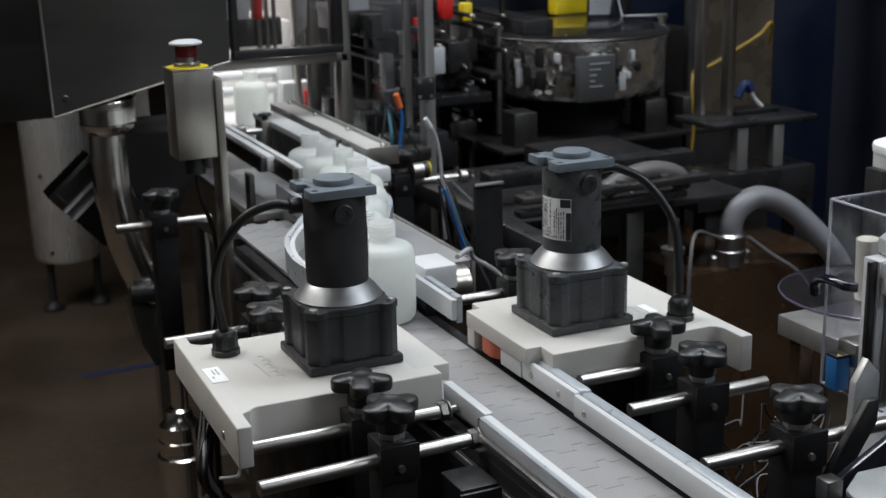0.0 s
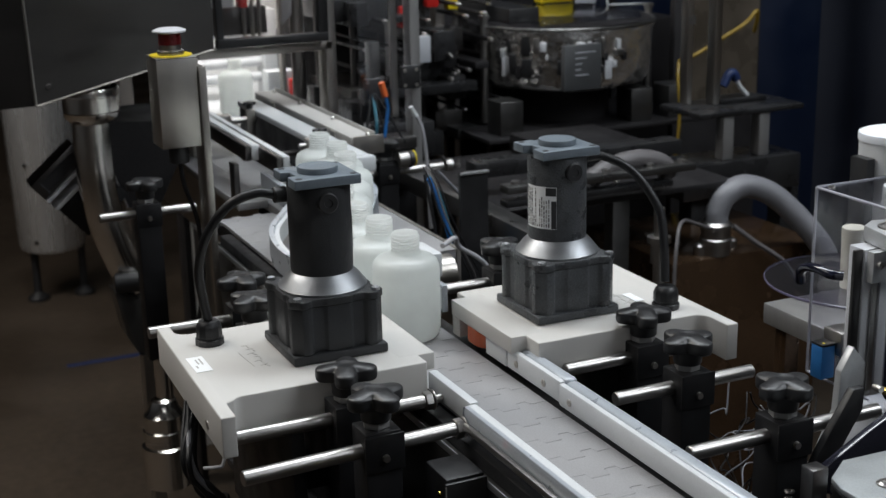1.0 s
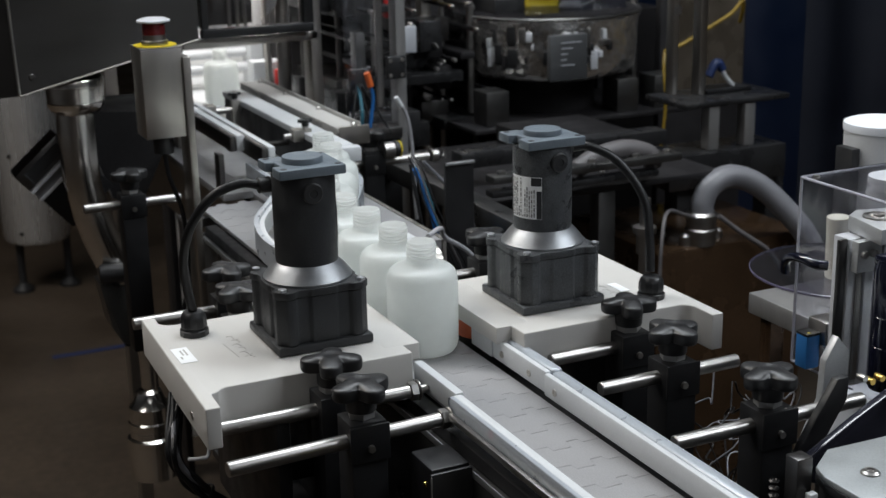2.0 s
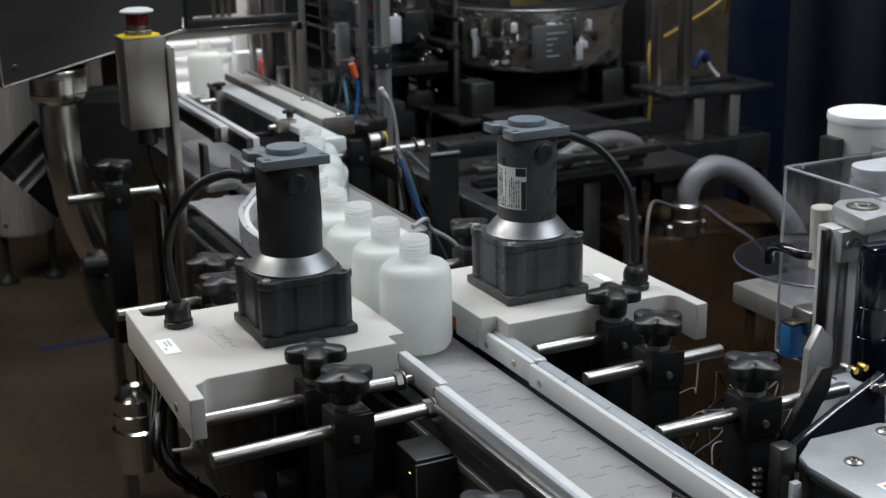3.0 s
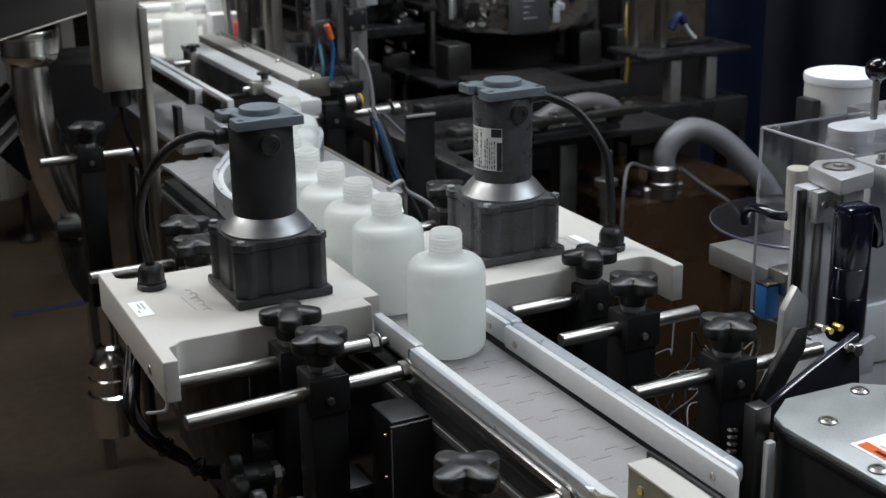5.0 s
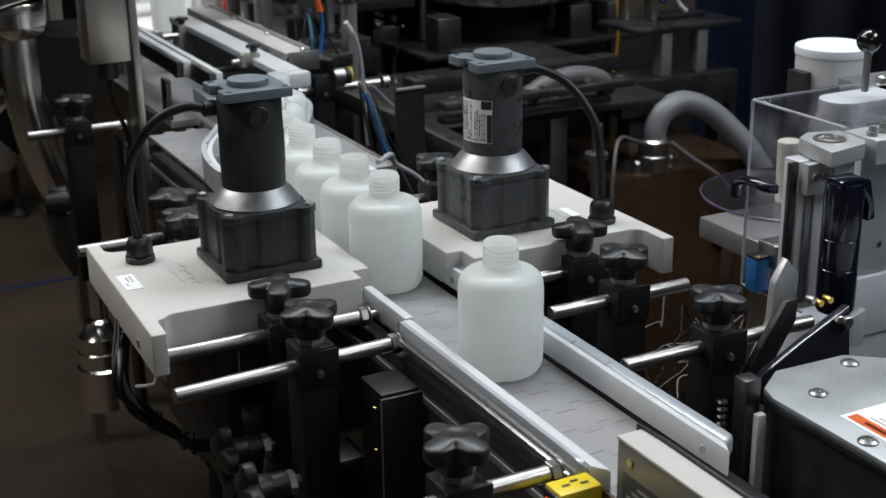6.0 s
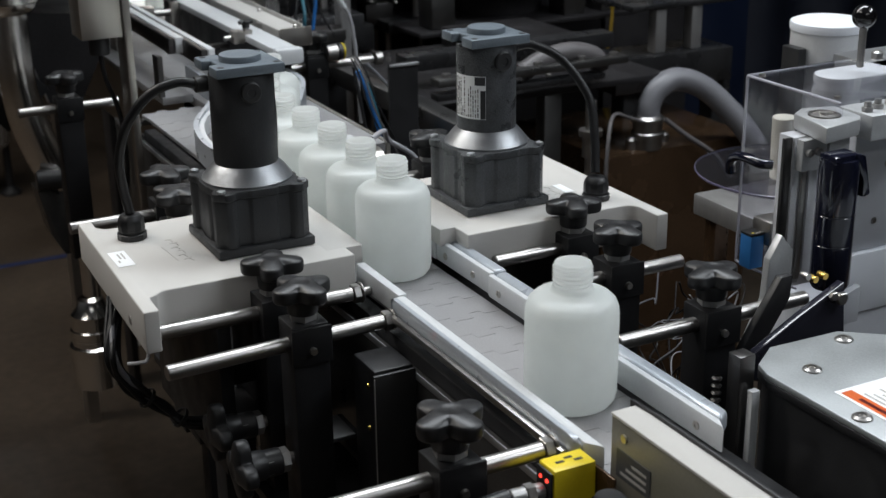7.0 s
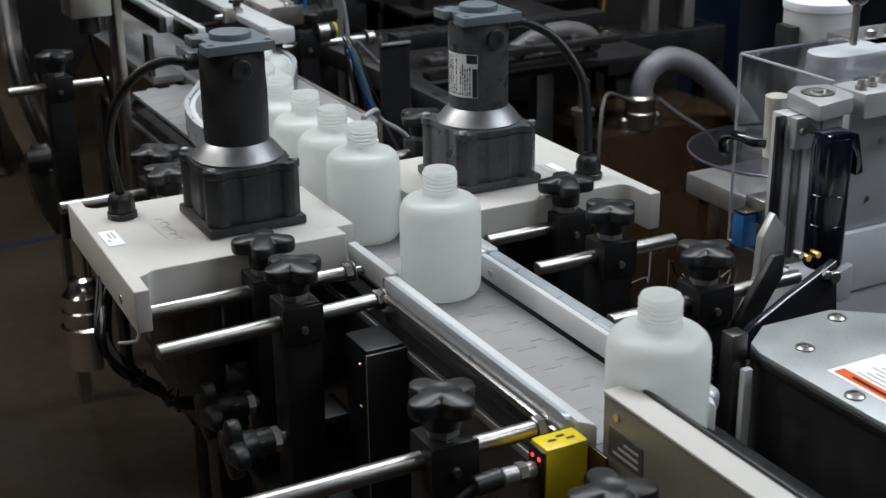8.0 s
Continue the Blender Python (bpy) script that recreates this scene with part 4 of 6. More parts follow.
lv = thing("lever", "polished lever with glossy black ball on the label applicator", "lever", (0.424, 0.950, 1.0725))
part("stem", rod((0, 0, 0), (0, 0, 0.040), 0.0035), STEEL, lv)
part("ball", lathe([(0.0115 * math.sin(math.pi * i / 14), -0.0115 * math.cos(math.pi * i / 14)) for i in range(15)], 28, (0, 0, 0.048)), GLOSSBLACK, lv, "glossy black ball")
blk = thing("bolted_block", "aluminium block with chrome bolts on the label head", "block", (0.50, 0.985, 1.046))
part("block", box(-0.04, 0.12, -0.03, 0.04, 0, 0.022, 0.002), ALU, blk)
for dx in (-0.02, 0.005, 0.03):
    part("bolt", lathe([(0, 0), (0.006, 0), (0.006, 0.006), (0.003, 0.008), (0, 0.008)], 12, (dx, 0.0, 0.022)), STEEL, blk)
rl = thing("label_roll_hub", "white cylinder hub with a grey cap behind the label head", "hub", (0.588, 1.17, 0.60))
part("drum", lathe([(0, 0), (0.0415, 0), (0.0415, 0.455), (0, 0.455)], 40), WHITE, rl)
part("cap", lathe([(0, 0.4551), (0.0428, 0.4551), (0.0433, 0.460), (0.0424, 0.464), (0.037, 0.466), (0, 0.4665)], 40), LIGHTPANEL, rl)
part("dark_side", box(-0.054, -0.0418, -0.014, 0.014, 0.0, 0.44, 0.002), BLACK, rl)
# clear hood
hood = thing("clear_hood", "clear acrylic guard hood with a black handle", "guard hood", (0, 0, 0))
part("left_pane", box(0.3300, 0.3330, 0.872, 1.000, 0.878, 1.064, 0.0008), GLASS, hood)
part("back_pane", box(0.3333, 0.460, 0.9975, 1.0005, 0.878, 1.064, 0.0008), GLASS, hood)
part("top_pane", box(0.3300, 0.460, 0.872, 1.0005, 1.0643, 1.0673, 0.0008), GLASS, hood)
for y in (0.985, 0.885):
    part("screw", lathe([(0, 0), (0.0035, 0), (0.003, 0.002), (0, 0.0026)], 12, (0.337, y, 1.0674)), STEEL, hood)
for a, b in (((0.3315, 0.999, 0.878), (0.3315, 0.999, 1.0655)), ((0.3315, 0.874, 1.0655), (0.3315, 0.999, 1.0655)), ((0.3315, 0.999, 1.0655), (0.459, 0.999, 1.0655)), ((0.3315, 0.999, 0.879), (0.3315, 0.935, 0.879)), ((0.3315, 0.935, 0.879), (0.345, 0.925, 0.872))):
    part("polished_edge", rod(a, b, 0.0014, 8), material("pale_acrylic_edge", (0.42, 0.42, 0.47), 0.2, 0, 0.1, 60) if "pale_acrylic_edge" not in bpy.data.materials else bpy.data.materials["pale_acrylic_edge"], hood)
part("handle", tube([(0.331, 0.955, 0.989), (0.322, 0.962, 0.990), (0.319, 0.976, 0.992), (0.319, 0.992, 0.990), (0.321, 1.003, 0.982), (0.325, 1.008, 0.970)], 0.0048), NAVYCYL, hood)
for c in hood.children:
    if "pane" in c.name:
        c.visible_shadow = False
bs = thing("photo_sensor", "blue photo sensor with a black top on a steel bracket", "sensor", (0.318, 0.966, 0.886))
part("case", box(-0.004, 0.012, -0.008, 0.008, 0.0, 0.033, 0.001), BLUE, bs)
part("top_cap", box(-0.0042, 0.0122, -0.0082, 0.0082, 0.0332, 0.0355, 0.0006), BLACK, bs)
part("lens", box(0.0121, 0.0128, -0.007, 0.007, 0.008, 0.024), DARKRED, bs)
part("lamp", lathe([(0, 0.0356), (0.0014, 0.0356), (0, 0.0364)], 8, (0.001, -0.004, 0)), YELLOW, bs)
part("bracket", box(0.013, 0.040, -0.014, 0.012, 0.022, 0.046, 0.0015), SATIN, bs)
part("bracket_arm", box(0.0402, 0.075, -0.012, 0.012, 0.020, 0.040, 0.0015), SATIN, bs)
sh = thing("label_table", "pale grey flat table carrying a smoked disc", "table", (0, 0, 0))
part("top", box(0.366, 0.80, 1.008, 1.115, 0.888, 0.911, 0.002), GALV, sh)
part("leg", box(0.374, 0.392, 1.085, 1.103, 0.0, 0.888, 0.001), BROWN, sh)
part("leg", box(0.74, 0.76, 1.05, 1.07, 0.0, 0.888, 0.001), BROWN, sh)
ds = thing("label_disc", "smoked clear plastic disc lying over the table", "disc", (0.503, 1.122, 0.9115))
part("disc", lathe([(0, 0), (0.103, 0), (0.103, 0.003), (0, 0.003)], 64), SMOKED, ds)
part("edge_ring", lathe([(0.1031, 0), (0.1040, 0.0005), (0.1040, 0.0025), (0.1031, 0.003)], 64), material("violet_acrylic_edge", (0.10, 0.09, 0.14), 0.2, 0, 0.1, 60), ds)
part("hub_post", rod((-0.029, -0.020, 0.0035), (-0.031, -0.020, 0.072), 0.0125), material("cream_label_core", (0.62, 0.60, 0.50), 0.5, 0, 0.06, 40), ds)

# bracket at the end of the rail and its sensor
nb = thing("end_bracket", "cream steel guide box with shade in its side colour and grey label at the rail end", "bracket", (0, 0, 0))
# The side's shade is put into this darker body colour; top strip stays pale.
part("box_body", box(-0.047, -0.0285, 0.22, 0.6625, 0.886, 0.9535, 0.001), material("shade_darkened_cream_steel", (0.23, 0.22, 0.185), 0.4, 0.4, 0.1, 30, 0.1, 400), nb)
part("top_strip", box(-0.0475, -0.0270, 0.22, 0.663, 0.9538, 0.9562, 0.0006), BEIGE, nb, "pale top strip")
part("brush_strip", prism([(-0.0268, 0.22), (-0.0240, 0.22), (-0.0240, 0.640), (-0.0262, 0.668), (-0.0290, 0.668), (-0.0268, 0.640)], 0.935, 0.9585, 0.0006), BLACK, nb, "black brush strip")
part("grey_label", box(-0.0476, -0.0471, 0.618, 0.655, 0.914, 0.934), FACEPLATE, nb)
for i in range(3):
    part("print_bar", box(-0.0478, -0.04765, 0.622, 0.650 - 0.006 * i, 0.917 + 0.005 * i, 0.919 + 0.005 * i), GREYINK, nb)
part("screw", lathe([(0, -0.001), (0.003, -0.001), (0.0032, 0), (0, 0)], 12, (-0.0471, 0.6475, 0.9435), "x"), SATIN, nb)
part("support", box(-0.0452, -0.034, 0.24, 0.28, 0.890, 0.8925), SATIN, nb)
ys = thing("proximity_sensor", "yellow photo sensor with a red light under the rail", "sensor", (-0.0725, 0.6745, 0.8775))
part("case", box(-0.016, 0.016, -0.010, 0.010, 0, 0.0445, 0.0012), YELLOW, ys)
part("face", box(-0.0185, -0.0162, -0.009, 0.009, 0.002, 0.043, 0.001), BLACK, ys)
for i, (dx, dy) in enumerate(((-0.006, 0.0), (0.002, 0.003), (0.007, -0.002))):
    part("print_bar", box(dx - 0.003, dx + 0.003, dy - 0.0012, dy + 0.0012, 0.0446, 0.0448), INK, ys)
for dy in (-0.005, 0.003):
    part("led", lathe([(0, -0.001), (0.0012, -0.0008), (0.0014, 0), (0, 0)], 10, (-0.0186, dy, 0.0365), "x"), LED, ys)
part("connector", rod((-0.0190, 0, 0.027), (-0.0440, 0, 0.028), 0.0058), GALV, ys, "knurled metal connector")
part("connector_nut", hexnut((-0.0260, 0, 0.0273), (-0.0330, 0, 0.0276), 0.0072), STEEL, ys)
part("plug", rod((-0.0445, 0, 0.028), (-0.0640, 0, 0.027), 0.0068), BLACK, ys, "black cable plug")
part("cable", tube([(-0.063, 0, 0.027), (-0.080, 0, 0.015), (-0.095, 0.01, -0.03), (-0.10, 0.02, -0.12)], 0.0028, 8), RUBBER, ys)
part("bracket", box(0.0163, 0.0185, -0.03, 0.012, 0.0, 0.040, 0.0006), BROWN, ys)
part("bracket_foot", box(0.0187, 0.0250, -0.03, -0.018, 0.018, 0.0215, 0.0004), BROWN, ys)

# white wires tangled behind the far clamp
wt = thing("wire_tangle", "tangle of thin pale wires hanging behind the clamp posts", "wires", (0, 0, 0))
random.seed(7)
for i in range(20):
    x, y, z = 0.185 + random.uniform(0, 0.075), 0.93 + random.uniform(-0.05, 0.05), 0.885 + random.uniform(-0.02, 0.02)
    pts = []
    for k in range(6):
        pts.append((x, y, z))
        x, y, z = x + random.uniform(-0.024, 0.022), y + random.uniform(-0.02, 0.02), z - random.uniform(-0.004, 0.026)
    pts += [(0.21, 0.93, 0.79), (0.225, 0.94, 0.7465)]
    part("wire", tube(pts, (0.0006, 0.0009, 0.0007)[i % 3], 6, steps=5), (GREYHOSE, RUBBER, RUBBER, GREYCABLE, GREYHOSE, RUBBER)[i % 6], wt)

# ---------------------------------------------------------------- emergency stop on its post
es = thing("emergency_stop_box", "brushed stainless switch box with dark red mushroom button on post", "switch box", (-0.118, 1.65, 0))
part("post", box(0.026, 0.036, -0.004, 0.036, 0.78, 1.1335, 0.002), SATIN, es)
part("post_bracket", box(0.020, 0.0515, -0.010, 0.042, 0.745, 0.7795, 0.002), BLACKMATT, es, "black bracket on the conveyor side")
part("box", box(-0.025, 0.0255, 0.0, 0.050, 1.034, 1.1445, 0.0012), SATIN, es, "brushed stainless box")
part("lid_edge", box(-0.0255, 0.026, -0.0012, 0.0505, 1.1446, 1.1465, 0.0006), STEEL, es)
part("yellow_ring", lathe([(0, 1.1466), (0.026, 1.1466), (0.026, 1.1478), (0, 1.1478)], 36, (0.0, 0.025, 0)), YELLOW, es, "yellow warning ring")
part("collar", lathe([(0, 1.1479), (0.0165, 1.1479), (0.0165, 1.1525), (0.0140, 1.1535), (0.0140, 1.1600), (0, 1.1600)], 32, (0, 0.025, 0)), STEEL, es)
part("button", lathe([(0.0135, 1.1601), (0.0138, 1.1740), (0, 1.1740)], 32, (0, 0.025, 0)), DARKRED, es, "dark red button")
part("button_cap", lathe([(0.0140, 1.1741), (0.0205, 1.1755), (0.0205, 1.1775), (0.0150, 1.1800), (0, 1.1806)], 36, (0, 0.025, 0)), PALEALU, es)
part("cable_gland", rod((0.0, 0.02, 1.0339), (0.0, 0.02, 1.012), 0.0125), BLACK, es)
part("cable", tube([(0, 0.02, 1.014), (0.004, 0.02, 0.98), (0.018, 0.022, 0.93), (0.020, 0.024, 0.85), (0.0, 0.03, 0.75)], 0.0030, 8), RUBBER, es)

# ---------------------------------------------------------------- filler: hood, pipe and cabinet at the far left
fh = thing("filler_hood", "large dark stainless hood of the filling machine", "machine hood", (0, 0, 0))
bm = bmesh.new()
for v in ((-0.247, 1.95, 1.053), (0.012, 1.95, 1.113), (0.014, 1.95, 1.75), (-0.262, 1.95, 1.75), (-0.60, 2.05, 1.03), (-0.60, 2.05, 1.75), (0.012, 2.7, 1.113), (0.014, 2.7, 1.75), (-0.60, 2.7, 1.05), (-0.60, 2.7, 1.75)):
    bm.verts.new(v)
bmesh.ops.convex_hull(bm, input=bm.verts[:])
part("hood_shell", bm, DARKSTEEL, fh, smooth=8)
part("edge_trim", rod((-0.2475, 1.9485, 1.053), (-0.2625, 1.9485, 1.75), 0.0022, 10), SATIN, fh)
part("edge_trim", rod((-0.247, 1.9485, 1.0525), (0.012, 1.9485, 1.1125), 0.0014, 10), SATIN, fh)
part("rivet", lathe([(0, -0.002), (0.004, -0.0015), (0.005, 0), (0, 0)], 12, (-0.228, 1.9498, 1.078), "y"), DARKSTEEL, fh)
pp_ = thing("drain_pipe", "polished stainless drain pipe with a cup and a lower coupling", "pipe", (0, 0, 0))
part("cup", lathe([(0.040, 0.0), (0.0415, -0.003), (0.0415, -0.012), (0.0405, -0.013), (0.0405, -0.034), (0.0415, -0.035), (0.040, -0.042), (0.033, -0.050), (0.029, -0.052)], 36, (-0.163, 2.0, 1.066)), POLISHED, pp_)
part("pipe", tube([(-0.165, 2.0, 1.025), (-0.166, 2.0, 0.960), (-0.163, 2.0, 0.900), (-0.149, 2.0, 0.836), (-0.130, 2.0, 0.784), (-0.118, 2.0, 0.755)], 0.0275, 28, steps=10), POLISHED, pp_)
part("clamp_ring", rod((-0.158, 1.965, 0.776), (-0.118, 1.955, 0.776), 0.0150, 24), BLACK, pp_, "black pipe clamp")
part("clamp_mouth", rod((-0.1595, 1.965, 0.776), (-0.1582, 1.965, 0.776), 0.0115, 24), ALUDARK, pp_)
part("clamp_bolt", hexnut((-0.1178, 1.955, 0.776), (-0.110, 1.953, 0.776), 0.006), GALV, pp_)
bm = bmesh.new()
for v in ((-0.158, 1.975, 0.757), (-0.116, 1.975, 0.757), (-0.104, 1.965, 0.710), (-0.147, 1.965, 0.690), (-0.132, 1.955, 0.660), (-0.104, 1.955, 0.660)):
    for dy in (0.0, 0.05):
        bm.verts.new((v[0], v[1] + dy, v[2]))
bmesh.ops.convex_hull(bm, input=bm.verts[:])
part("duct", bm, ALUDARK, pp_, "tapered sheet-metal duct", smooth=12)
part("lower_pipe", tube([(-0.112, 1.95, 0.735), (-0.106, 1.945, 0.690), (-0.104, 1.94, 0.64), (-0.104, 1.94, 0.56)], 0.0130, 24, steps=8), POLISHED, pp_)
part("collar", lathe([(0.0135, 0.594), (0.0190, 0.590), (0.0230, 0.576), (0.0310, 0.567), (0.0320, 0.545), (0.0340, 0.543), (0.0340, 0.530), (0.0325, 0.528), (0.0330, 0.520), (0.0375, 0.517), (0.0360, 0.452), (0, 0.452)], 32, (-0.107, 1.94, 0)), POLISHED, pp_)
part("hanger", box(-0.19, -0.16, 2.03, 2.05, 1.02, 1.075), SATIN, pp_)
hp = thing("hopper", "dark sheet-metal hopper with a bright folded edge", "hopper", (0, 0, 0))
bm = bmesh.new()
for v in ((-0.150, 2.08, 1.000), (0.010, 2.08, 0.985), (0.010, 2.20, 1.000), (-0.150, 2.20, 1.000), (-0.108, 2.08, 0.860), (-0.060, 2.08, 0.850), (-0.060, 2.14, 0.850), (-0.108, 2.14, 0.860)):
    bm.verts.new(v)
bmesh.ops.convex_hull(bm, input=bm.verts[:])
part("shell", bm, BLACKDEEP, hp, smooth=12)
part("edge", rod((-0.1505, 2.079, 1.000), (-0.108, 2.079, 0.860), 0.0020, 8), STEEL, hp)
part("hanger", box(-0.02, 0.0, 2.15, 2.17, 0.995, 1.12, 0.002), BLACKDEEP, hp)
sg = thing("sight_box", "tilted dark instrument box with a screen and steel edges", "instrument box", (-0.198, 2.02, 0.928))
sgm = part("case", box(-0.048, 0.040, 0.0, 0.05, 0.0057, 0.036, 0.002), DARKSTEEL, sg)
sgm.matrix_basis = Matrix.Rotation(radians(-41), 4, "Y")
part("screen", box(-0.034, 0.030, -0.0015, -0.0002, 0.012, 0.029), BLACK, sgm)
part("screen_edge", box(-0.036, -0.034, -0.0018, -0.0002, 0.009, 0.031), FACEPLATE, sgm)
for z in (0.0055, -0.0115):
    part("edge_bar", box(-0.048, 0.042, -0.006, 0.05, z - 0.0055, z, 0.001), PALEALU, sgm)
part("lower_case", box(-0.046, 0.040, 0.004, 0.05, -0.080, -0.0175, 0.001), BLACKMATT, sgm)
part("bracket", box(0.02, 0.05, 0.01, 0.03, -0.02, 0.125, 0.002), DARKSTEEL, sg)
cn = thing("tank", "tall satin stainless tank standing on black feet", "tank", (0.106, 4.45, 0))
part("shell", lathe([(0, 0.175), (0.098, 0.175), (0.106, 0.19), (0.117, 0.64), (0.122, 1.7), (0, 1.7)], 40), TANKSTEEL, cn)
for dx, z in ((-0.075, 0.47), (-0.062, 0.215)):
    part("rivet", lathe([(0, -0.004), (0.006, -0.003), (0.007, 0), (0, 0)], 12, (dx, -0.088, z), "y"), DARKSTEEL, cn)
for dx in (-0.062, 0.088):
    part("leg", rod((dx, 0, 0.03), (dx, 0, 0.176), 0.013), BLACK, cn)
    part("foot", lathe([(0, 0), (0.035, 0), (0.035, 0.01), (0.012, 0.03), (0, 0.03)], 16, (dx, 0, 0)), BLACK, cn)
tp = thing("floor_tape", "blue tape line stuck on the floor", "tape", (0.10, 3.77, 0.0))
part("strip", box(-0.085, 0.14, -0.012, 0.012, 0.0005, 0.0015), TAPE, tp)

# enclosure over the infeed lane
en = thing("filler_enclosure", "stainless framed enclosure with black-framed window over the infeed", "enclosure", (0, 0, 0))
part("frame_beam", box(0.05, 0.285, 2.19, 2.23, 1.064, 1.0795, 0.002), SATIN, en)
part("frame_post", box(0.271, 0.290, 2.19, 2.23, 0.0, 1.80, 0.002), SATIN, en)
part("frame_post", box(0.03, 0.049, 2.19, 2.23, 0.90, 1.80, 0.002), SATIN, en)
wn = part("window_frame", box(0.078, 0.2705, 2.170, 2.189, 1.082, 1.0965, 0.002), BLACK, en, "black window frame")
part("frame_side", box(0.2530, 0.2705, 2.170, 2.189, 1.0967, 1.80, 0.002), BLACK, wn)
part("frame_side", box(0.078, 0.090, 2.170, 2.189, 1.0967, 1.80, 0.002), BLACK, wn)
part("pane", box(0.0902, 0.2528, 2.176, 2.181, 1.0967, 1.80), glassy("grey_tinted_pane", (0.88, 0.86, 0.85), 0.06, 1.5), wn)
part("hanging_sheet", prism([(0.225, 1.10), (0.243, 1.118), (0.250, 1.22), (0.228, 1.22)], 2.28, 2.283, 0.0005, axis="y"), LIGHTPANEL, en)
part("inner_case", box(0.140, 0.188, 2.44, 2.50, 1.12, 1.30, 0.003), WHITE, en, "white valve case behind the window")
part("inner_tab", box(0.202, 0.216, 2.45, 2.48, 1.116, 1.20, 0.002), RED, en)
part("inner_beam", box(0.10, 0.27, 2.51, 2.54, 1.060, 1.112, 0.002), ALUDARK, en)
part("inner_wall", box(0.03, 0.27, 2.60, 2.61, 1.12, 1.40), GREYPANEL, en)
for x in (0.222, 0.238, 0.252):
    part("inner_rod", rod((x, 2.50, 1.04), (x, 2.50, 1.40), 0.004), STEEL, en)
part("rear_panel", box(0.20, 0.56, 3.05, 3.07, 0.0, 1.80), material("white_backing", (0.75, 0.75, 0.74), 0.5, 0, 0.1, 6), en, "white enclosure back wall")
part("deck", box(0.195, 0.50, 2.45, 3.04, 0.852, 0.880, 0.002), WHITE, en, "white machine deck")
part("deck_leg", box(0.30, 0.34, 2.70, 2.74, 0.0, 0.852), SATIN, en)
for i in range(5):
    part("manifold_bar", rod((0.172, 2.86, 0.925 + 0.032 * i), (0.36, 2.86, 0.925 + 0.032 * i), 0.011, 16), WHITE, en, "white manifold bar")
part("manifold_stand", box(0.36, 0.39, 2.83, 2.89, 0.8803, 1.07, 0.002), WHITE, en)
part("manifold_stand", box(0.157, 0.1715, 2.83, 2.89, 0.0, 1.07, 0.002), BLACKDEEP, en)
part("white_block", box(0.312, 0.350, 2.66, 2.70, 0.8803, 0.962, 0.003), WHITE, en)
part("white_block", box(0.355, 0.388, 2.70, 2.74, 0.8803, 0.955, 0.003), WHITE, en)
part("red_tab", box(0.366, 0.378, 2.672, 2.692, 0.8803, 0.940, 0.002), RED, en)
part("lamp_housing", box(0.02, 0.48, 2.66, 2.78, 1.42, 1.46, 0.003), SATIN, en)
part("lamp_diffuser", box(0.03, 0.47, 2.67, 2.77, 1.413, 1.4195), glow, en)
part("rear_post", box(0.02, 0.045, 2.70, 2.74, 0.0, 1.80), SATIN, en)
for x, y in ((0.345, 2.42), (0.33, 2.36), (0.315, 2.47)):
    part("column", rod((x, y, 0.0), (x, y, 1.75), 0.013), STEEL, en)
part("black_grip", rod((0.345, 2.42, 0.905), (0.345, 2.42, 0.965), 0.019), BLACK, en)
def lane_clamp(x, y, knob_z, reach):
    """A small clamp standing on the infeed lane; reach: how far its cross rod runs to its left and right."""
    t = thing("lane_clamp", "small black clamp knob on a chrome post over the lane", "clamp", (x, y, 0.8987), "lane clamps")
    h = knob_z - 0.8987
    knob_parts(t, (0, 0, h), Matrix.Scale(0.42, 4))
    part("post", box(-0.007, 0.007, -0.006, 0.006, 0, h - 0.0075, 0.001), SATIN, t)
    part("cross_rod", rod((-reach[0], 0, h - 0.0235), (reach[1], 0, h - 0.0235), 0.0050), STEEL, t)
    part("clip", box(-reach[0] - 0.005, -reach[0] + 0.020, -0.010, 0.010, h - 0.0335, h - 0.0115, 0.002), SATIN, t)


lane_clamp(0.128, 2.18, 0.9842, (0.055, 0.045))
rc = thing("rail_clamp", "small black knob clamped onto the wide white guide rail", "clamp", (0.1405, 1.87, 0.9763))
knob_parts(rc, (0, 0, 0.0135), Matrix.Scale(0.42, 4))
part("seat", box(-0.0040, 0.0075, -0.006, 0.006, 0, 0.0058, 0.0008), SATIN, rc)
part("clip", box(-0.022, -0.0052, -0.010, 0.010, -0.012, 0.0058, 0.0015), SATIN, rc, "bent steel clip")
part("clip_bolt", rod((-0.034, 0, -0.004), (-0.0222, 0, -0.004), 0.0040), STEEL, rc)
fp = thing("upright_flat", "dark flat steel strip standing beside the transfer plate", "strip", (0.005, 1.86, 0.9036))
part("strip", box(-0.004, 0.004, -0.012, 0.012, 0, 0.058, 0.001), DARKSTEEL, fp)

# ---------------------------------------------------------------- dark machines behind the line
fr = thing("glass_door_frame", "dark machine frame with steel posts and glass doors", "machine frame", (0, 0, 0))
part("post", box(0.384, 0.402, 2.09, 2.12, 0.0, 1.9, 0.002), GALV, fr)
part("post", box(0.640, 0.662, 2.55, 2.58, 0.0, 1.9, 0.002), SATIN, fr)
part("post", box(0.330, 0.340, 2.62, 2.64, 0.0, 1.9, 0.002), SATIN, fr)
part("door_pane", box(0.292, 0.3835, 2.09, 2.094, 0.925, 1.9), GLASS, fr)
part("hinge", box(0.362, 0.396, 2.078, 2.0898, 1.004, 1.042, 0.002), BLACK, fr)
